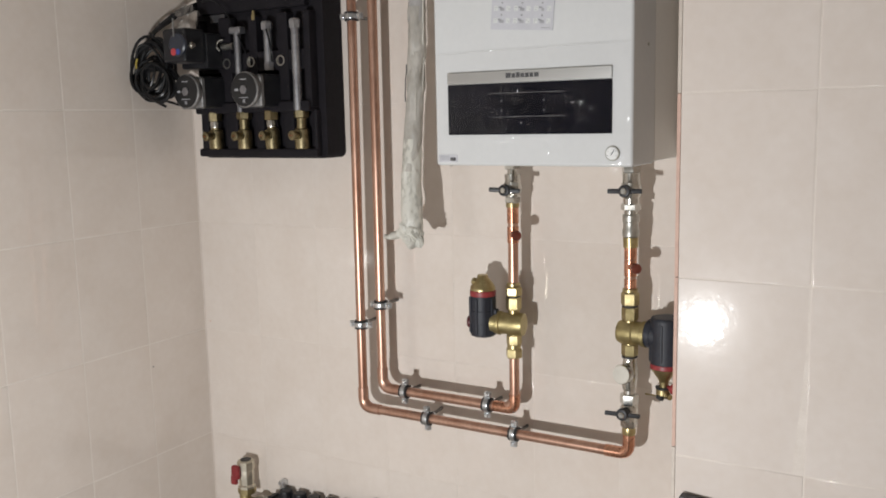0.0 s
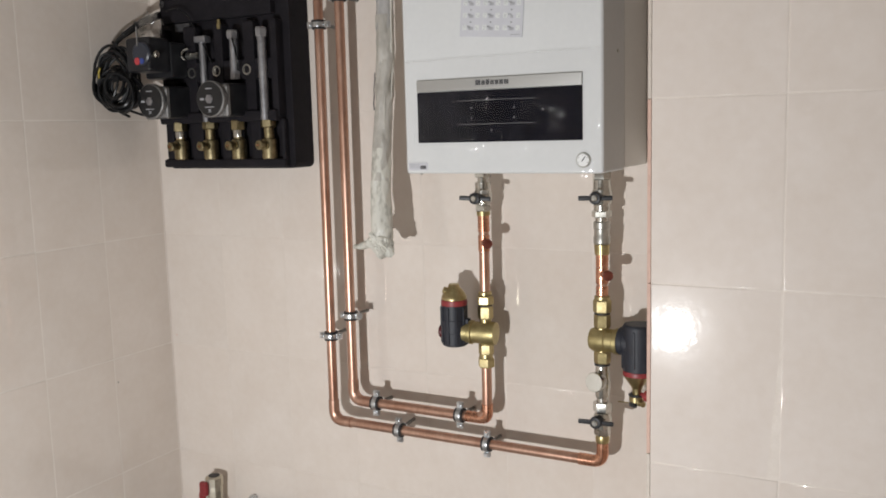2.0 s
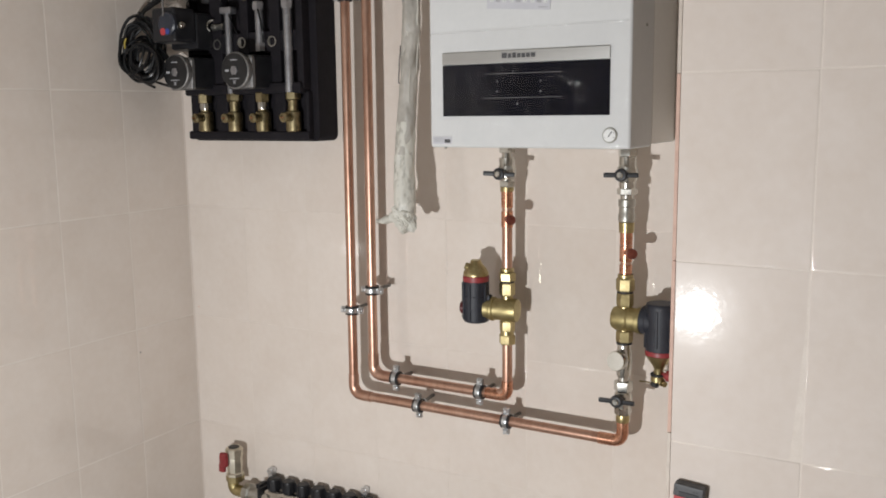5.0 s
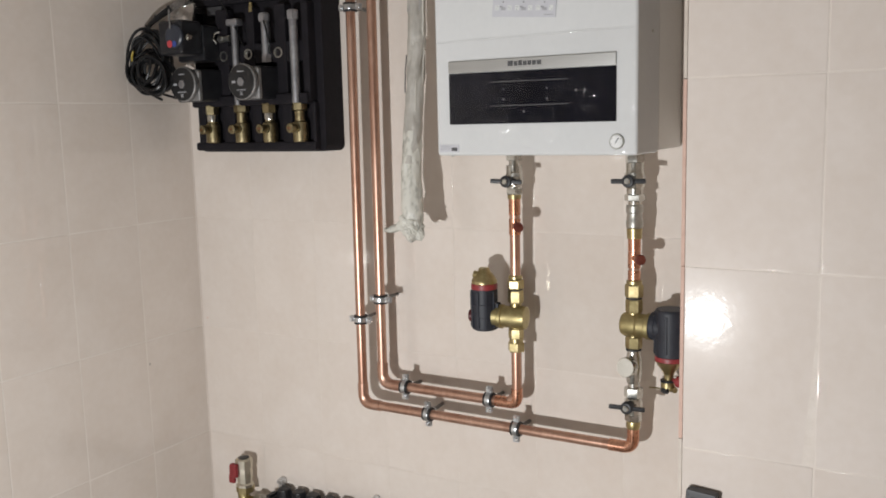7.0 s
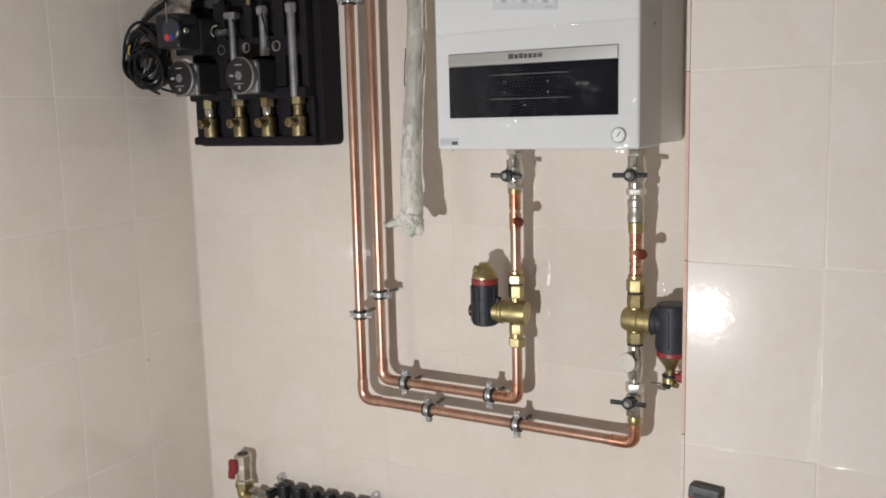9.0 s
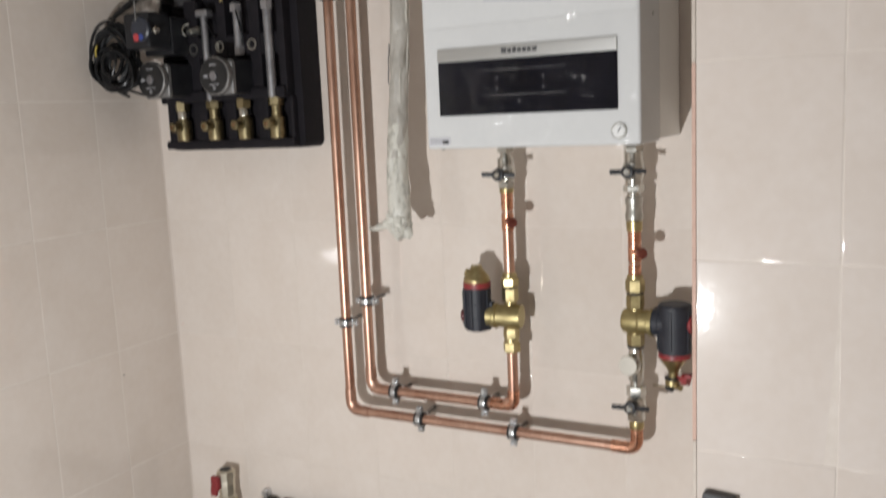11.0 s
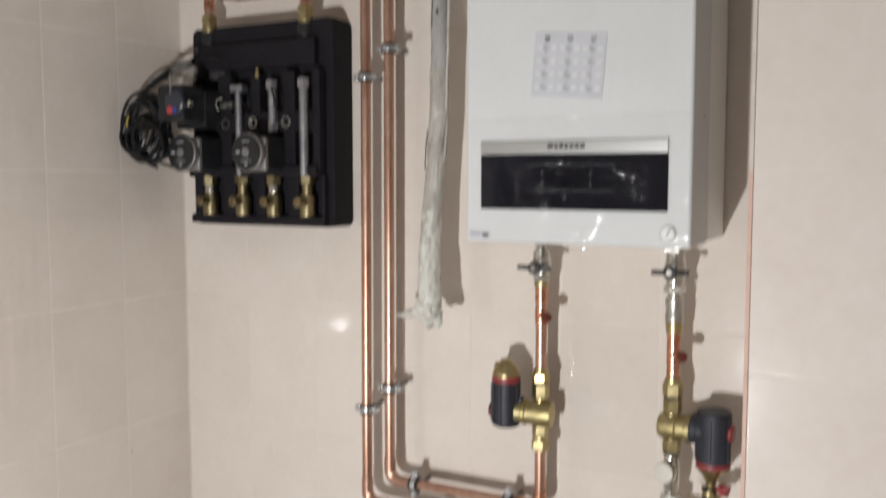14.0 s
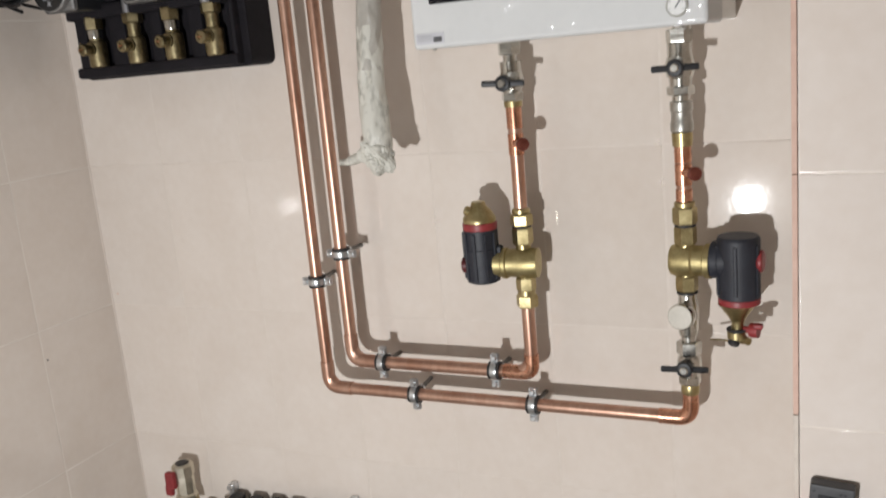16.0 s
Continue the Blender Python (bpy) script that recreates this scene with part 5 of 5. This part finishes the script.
part("end_cap", lathe([(0.0175, 0), (0.0225, 0.002), (0.0225, 0.022), (0.0185, 0.026)], (0.648, MY, 0.590), (1, 0, 0.03), 20), NICKEL, man, "nickel end cap")
man.location += Vector((-0.019, 0.0, -0.023))
ret = thing("return_manifold", (0.105, 0.0, 0.45), "lower return bar of the floor heating manifold", "manifold")
part("bracket", box(0.082, 0.128, -0.030, -0.001, 0.38, 0.490, bevel=0.004), GALV, ret, "grey wall bracket")
part("clamp", lathe([(0.020, 0), (0.024, 0.003), (0.024, 0.018), (0.020, 0.020)], (0.072, -0.050, 0.462), (1, 0, 0), 18), BLACK, ret, "black clamp ring")
part("bar", tube([(0.074, -0.050, 0.462), (0.60, -0.050, 0.472)], 0.0175, 18), NICKEL, ret, "nickel return bar")
part("stay", box(0.094, 0.118, -0.050, -0.028, 0.452, 0.472, bevel=0.002), GALV, ret)

ret.location += Vector((-0.043, 0.0, -0.030))

# ---- spirit level leaning on the pier ----
level = thing("spirit_level", (1.452, -0.372, 0.0), "red spirit level with dark grey end cap leaning on the wall", "spirit level")
LEAN = Matrix.Translation((1.4640, PIER_Y - 0.0005, 0.9560)) @ Matrix.Rotation(radians(-1.2), 4, "X") @ Matrix.Rotation(radians(4.0), 4, "Y")


def leaned(bm):
    bmesh.ops.transform(bm, matrix=LEAN @ Matrix.Diagonal((0.93, 0.8, 1, 1)), verts=bm.verts)
    return bm


rail = box(-0.025, 0.025, -0.024, -0.002, -0.957, -0.021, bevel=0.0015)
part("rail", leaned(rail), RED_PAINT, level, "red painted aluminium rail")
part("edge_strip", leaned(box(0.0235, 0.0258, -0.0246, -0.0014, -0.957, -0.021)), DARK_GREY, level, "dark edge strip")
capm = box(-0.0262, 0.0262, -0.0265, -0.0008, -0.022, 0.0, bevel=0.003)
capo = part("end_cap", leaned(capm), DARK_GREY, level, "dark grey plastic end cap")
# raised black pads paint the dark of the cap's recess and screw holes
part("grip_recess", leaned(box(-0.016, 0.018, -0.0275, -0.0262, -0.020, -0.012, bevel=0.0005, segments=1)), BLACK, capo)
for x in (-0.021, 0.010, 0.015):
    part("screw_hole", leaned(lathe([(0.0016, 0), (0.0016, 0.0006)], (x, -0.0264, -0.008), (0, -1, 0), 8)), BLACK, capo)

# open pipe outlet low on the back wall
outlet = thing("pipe_outlet", (1.266, 0.0, 0.64), "short nickel pipe outlet with open threaded top on the tiles", "pipe outlet")
part("wall_elbow", tube([(1.266, -0.0005, 0.624), (1.266, -0.058, 0.624), (1.266, -0.058, 0.660)], 0.014, 18, 0.02), NICKEL_DULL, outlet)
part("rosette", lathe([(0.028, 0), (0.028, 0.003), (0.020, 0.008)], (1.266, -0.0005, 0.624), (0, -1, 0), 26), NICKEL_DULL, outlet)
part("hex_nut", lathe([(0.0190, 0), (0.0210, 0.002), (0.0210, 0.024), (0.0190, 0.026)], (1.266, -0.058, 0.658), (0, 0, 1), 6, 12), NICKEL_DULL, outlet)
# the pipe is closed; a black disc stands for the shade inside it
part("bore", lathe([(0.0135, 0), (0.0135, 0.001)], (1.266, -0.058, 0.6838), (0, 0, 1), 18), BLACK, outlet, "black disc for the dark inside the open pipe")

outlet.location += Vector((0.012, 0.0, 0.022))
for x, z, r in ((0.876, 0.632, 0.0125), (0.793, 0.604, 0.0105)):
    cap_stub = thing("capped_stub", (x, 0.0, z - 0.10), "short grey capped pipe stub standing off the tiles", "pipe stub", "capped stubs")
    part("pipe", tube([(x, -0.0005, z - 0.10), (x, -0.050, z - 0.10), (x, -0.050, z - 0.010)], r * 0.8, 16, 0.02), NICKEL_DULL, cap_stub)
    part("cap", lathe([(r * 0.9, 0), (r, 0.002), (r, 0.018), (r * 0.85, 0.022)], (x, -0.050, z - 0.012), (0, 0, 1), 8), GALV, cap_stub, "grey screw cap")

# cable left in the untiled patch of the pier
solo("loose_cable", tube([(1.700, PIER_Y + 0.009, 2.16), (1.692, PIER_Y - 0.010, 2.12), (1.698, PIER_Y - 0.018, 2.08), (1.712, PIER_Y - 0.010, 2.03), (1.722, PIER_Y + 0.006, 1.99)], 0.006, 10, 0.02),
     CABLE, (1.70, PIER_Y, 2.0), "loose black cable coming out of the untiled wall patch", "cable")
# fixing plug on the back wall
solo("wall_plug", lathe([(0.0026, 0), (0.002, 0.0015)], (0.019, 0.0005, 1.037), (0, -1, 0), 8), TILE_BODY, (0.019, 0.0, 1.037), "small brownish wall plug in a tile", "wall plug")

solo("wall_plug", lathe([(0.0022, 0), (0.0018, 0.0012)], (-0.0005, -0.194, 0.952), (1, 0, 0), 8), DARK_GREY, (0, -0.194, 0.952), "tiny dark wall plug in a side wall tile", "wall plug")

# ---- wall tiles ----


def tile_mesh(name, w, h, material=GLAZE):
    bm = box(-w / 2, w / 2, 0.0, 0.007, -h / 2, h / 2)
    front = [e for e in bm.edges if all(v.co.y < 0.001 for v in e.verts)]
    bmesh.ops.bevel(bm, geom=front, offset=0.0017, segments=4, affect="EDGES", profile=0.5)
    me = mesh_of(name, bm, material, 80)
    me.normals_split_custom_set_from_vertices([(0, -1, 0) if v.co.y < 1e-5 else v.normal[:] for v in me.vertices])
    return me


JOINT = 0.0017
FULL = tile_mesh("tile", TW - JOINT, TH - JOINT)
FULL_WAVY = tile_mesh("tile_wavy", TW - JOINT, TH - JOINT, GLAZE_WAVY)
CUT_LOW = tile_mesh("tile_low", TW - JOINT, ROW0 - JOINT)
lay = random.Random(5)
# how far the pier's joints stray from an even coursing
PIER_JOINT = (0.012, 0.010, 0.008, 0.006, 0.003, -0.0055, -0.012, -0.018, -0.024)


def tile(parent, me, x, y, z, turn):
    ob = new("tile", me)
    ob.parent = parent
    tilt = 0.07
    ob.matrix_basis = pose(x, y, z, lay.uniform(-tilt, tilt), 0, turn + lay.uniform(-tilt, tilt))
    return ob


for k in range(-1, 8):
    z, me = (ROW0 / 2, CUT_LOW) if k < 0 else (ROW0 + (k + 0.5) * TH, FULL)
    for c in range(7):
        ob = tile(wall_back, me, (c + 0.5) * TW, lay.uniform(-0.0001, 0.0001), z, 0)
        if c == 6 and k in (3, 4):
            ob.rotation_euler.z = radians(-0.7)
            ob.location.y = -0.0008
    for c in range(8):
        if c == 0 and k == 7:
            continue
        tile(wall_left, me, lay.uniform(-0.0001, 0.0001), -(c + 0.5) * TW, z, 90)
    low, high = (0.0, ROW0 + PIER_JOINT[0]) if k < 0 else (ROW0 + k * TH + PIER_JOINT[k], ROW0 + (k + 1) * TH + PIER_JOINT[k + 1])
    for c in range(4):
        if c > 0 and k >= 6:
            continue
        ob = tile(wall_pier, FULL_WAVY if k >= 0 else me, PIER_X + (c + 0.5) * TW, PIER_Y + lay.uniform(-0.0001, 0.0001), (low + high) / 2, 0)
        ob.scale = (1, 1, (high - low) / (ROW0 if k < 0 else TH))
        if c == 0 and k == 3:
            ob.rotation_euler.z = radians(0.55)
            ob.location.y = PIER_Y - 0.0002
    # tiles on the pier's flank, whose fired edge shows at the corner
    if k == 2:
        high += 0.013
    elif k == 3:
        low += 0.013
    body = TILE_BODY if k in (3, 4) else TILE_EDGE_PALE
    bm = box(PIER_X - 0.0064, PIER_X - 0.0005, PIER_Y + 0.0012, -0.0012, low + 0.0006, high - 0.0006, bevel=0.0004, segments=1)
    ob = part("edge_tile", bm, [body, GLAZE], wall_pier)
    for poly in ob.data.polygons:
        if poly.normal.x < -0.9:
            poly.material_index = 1
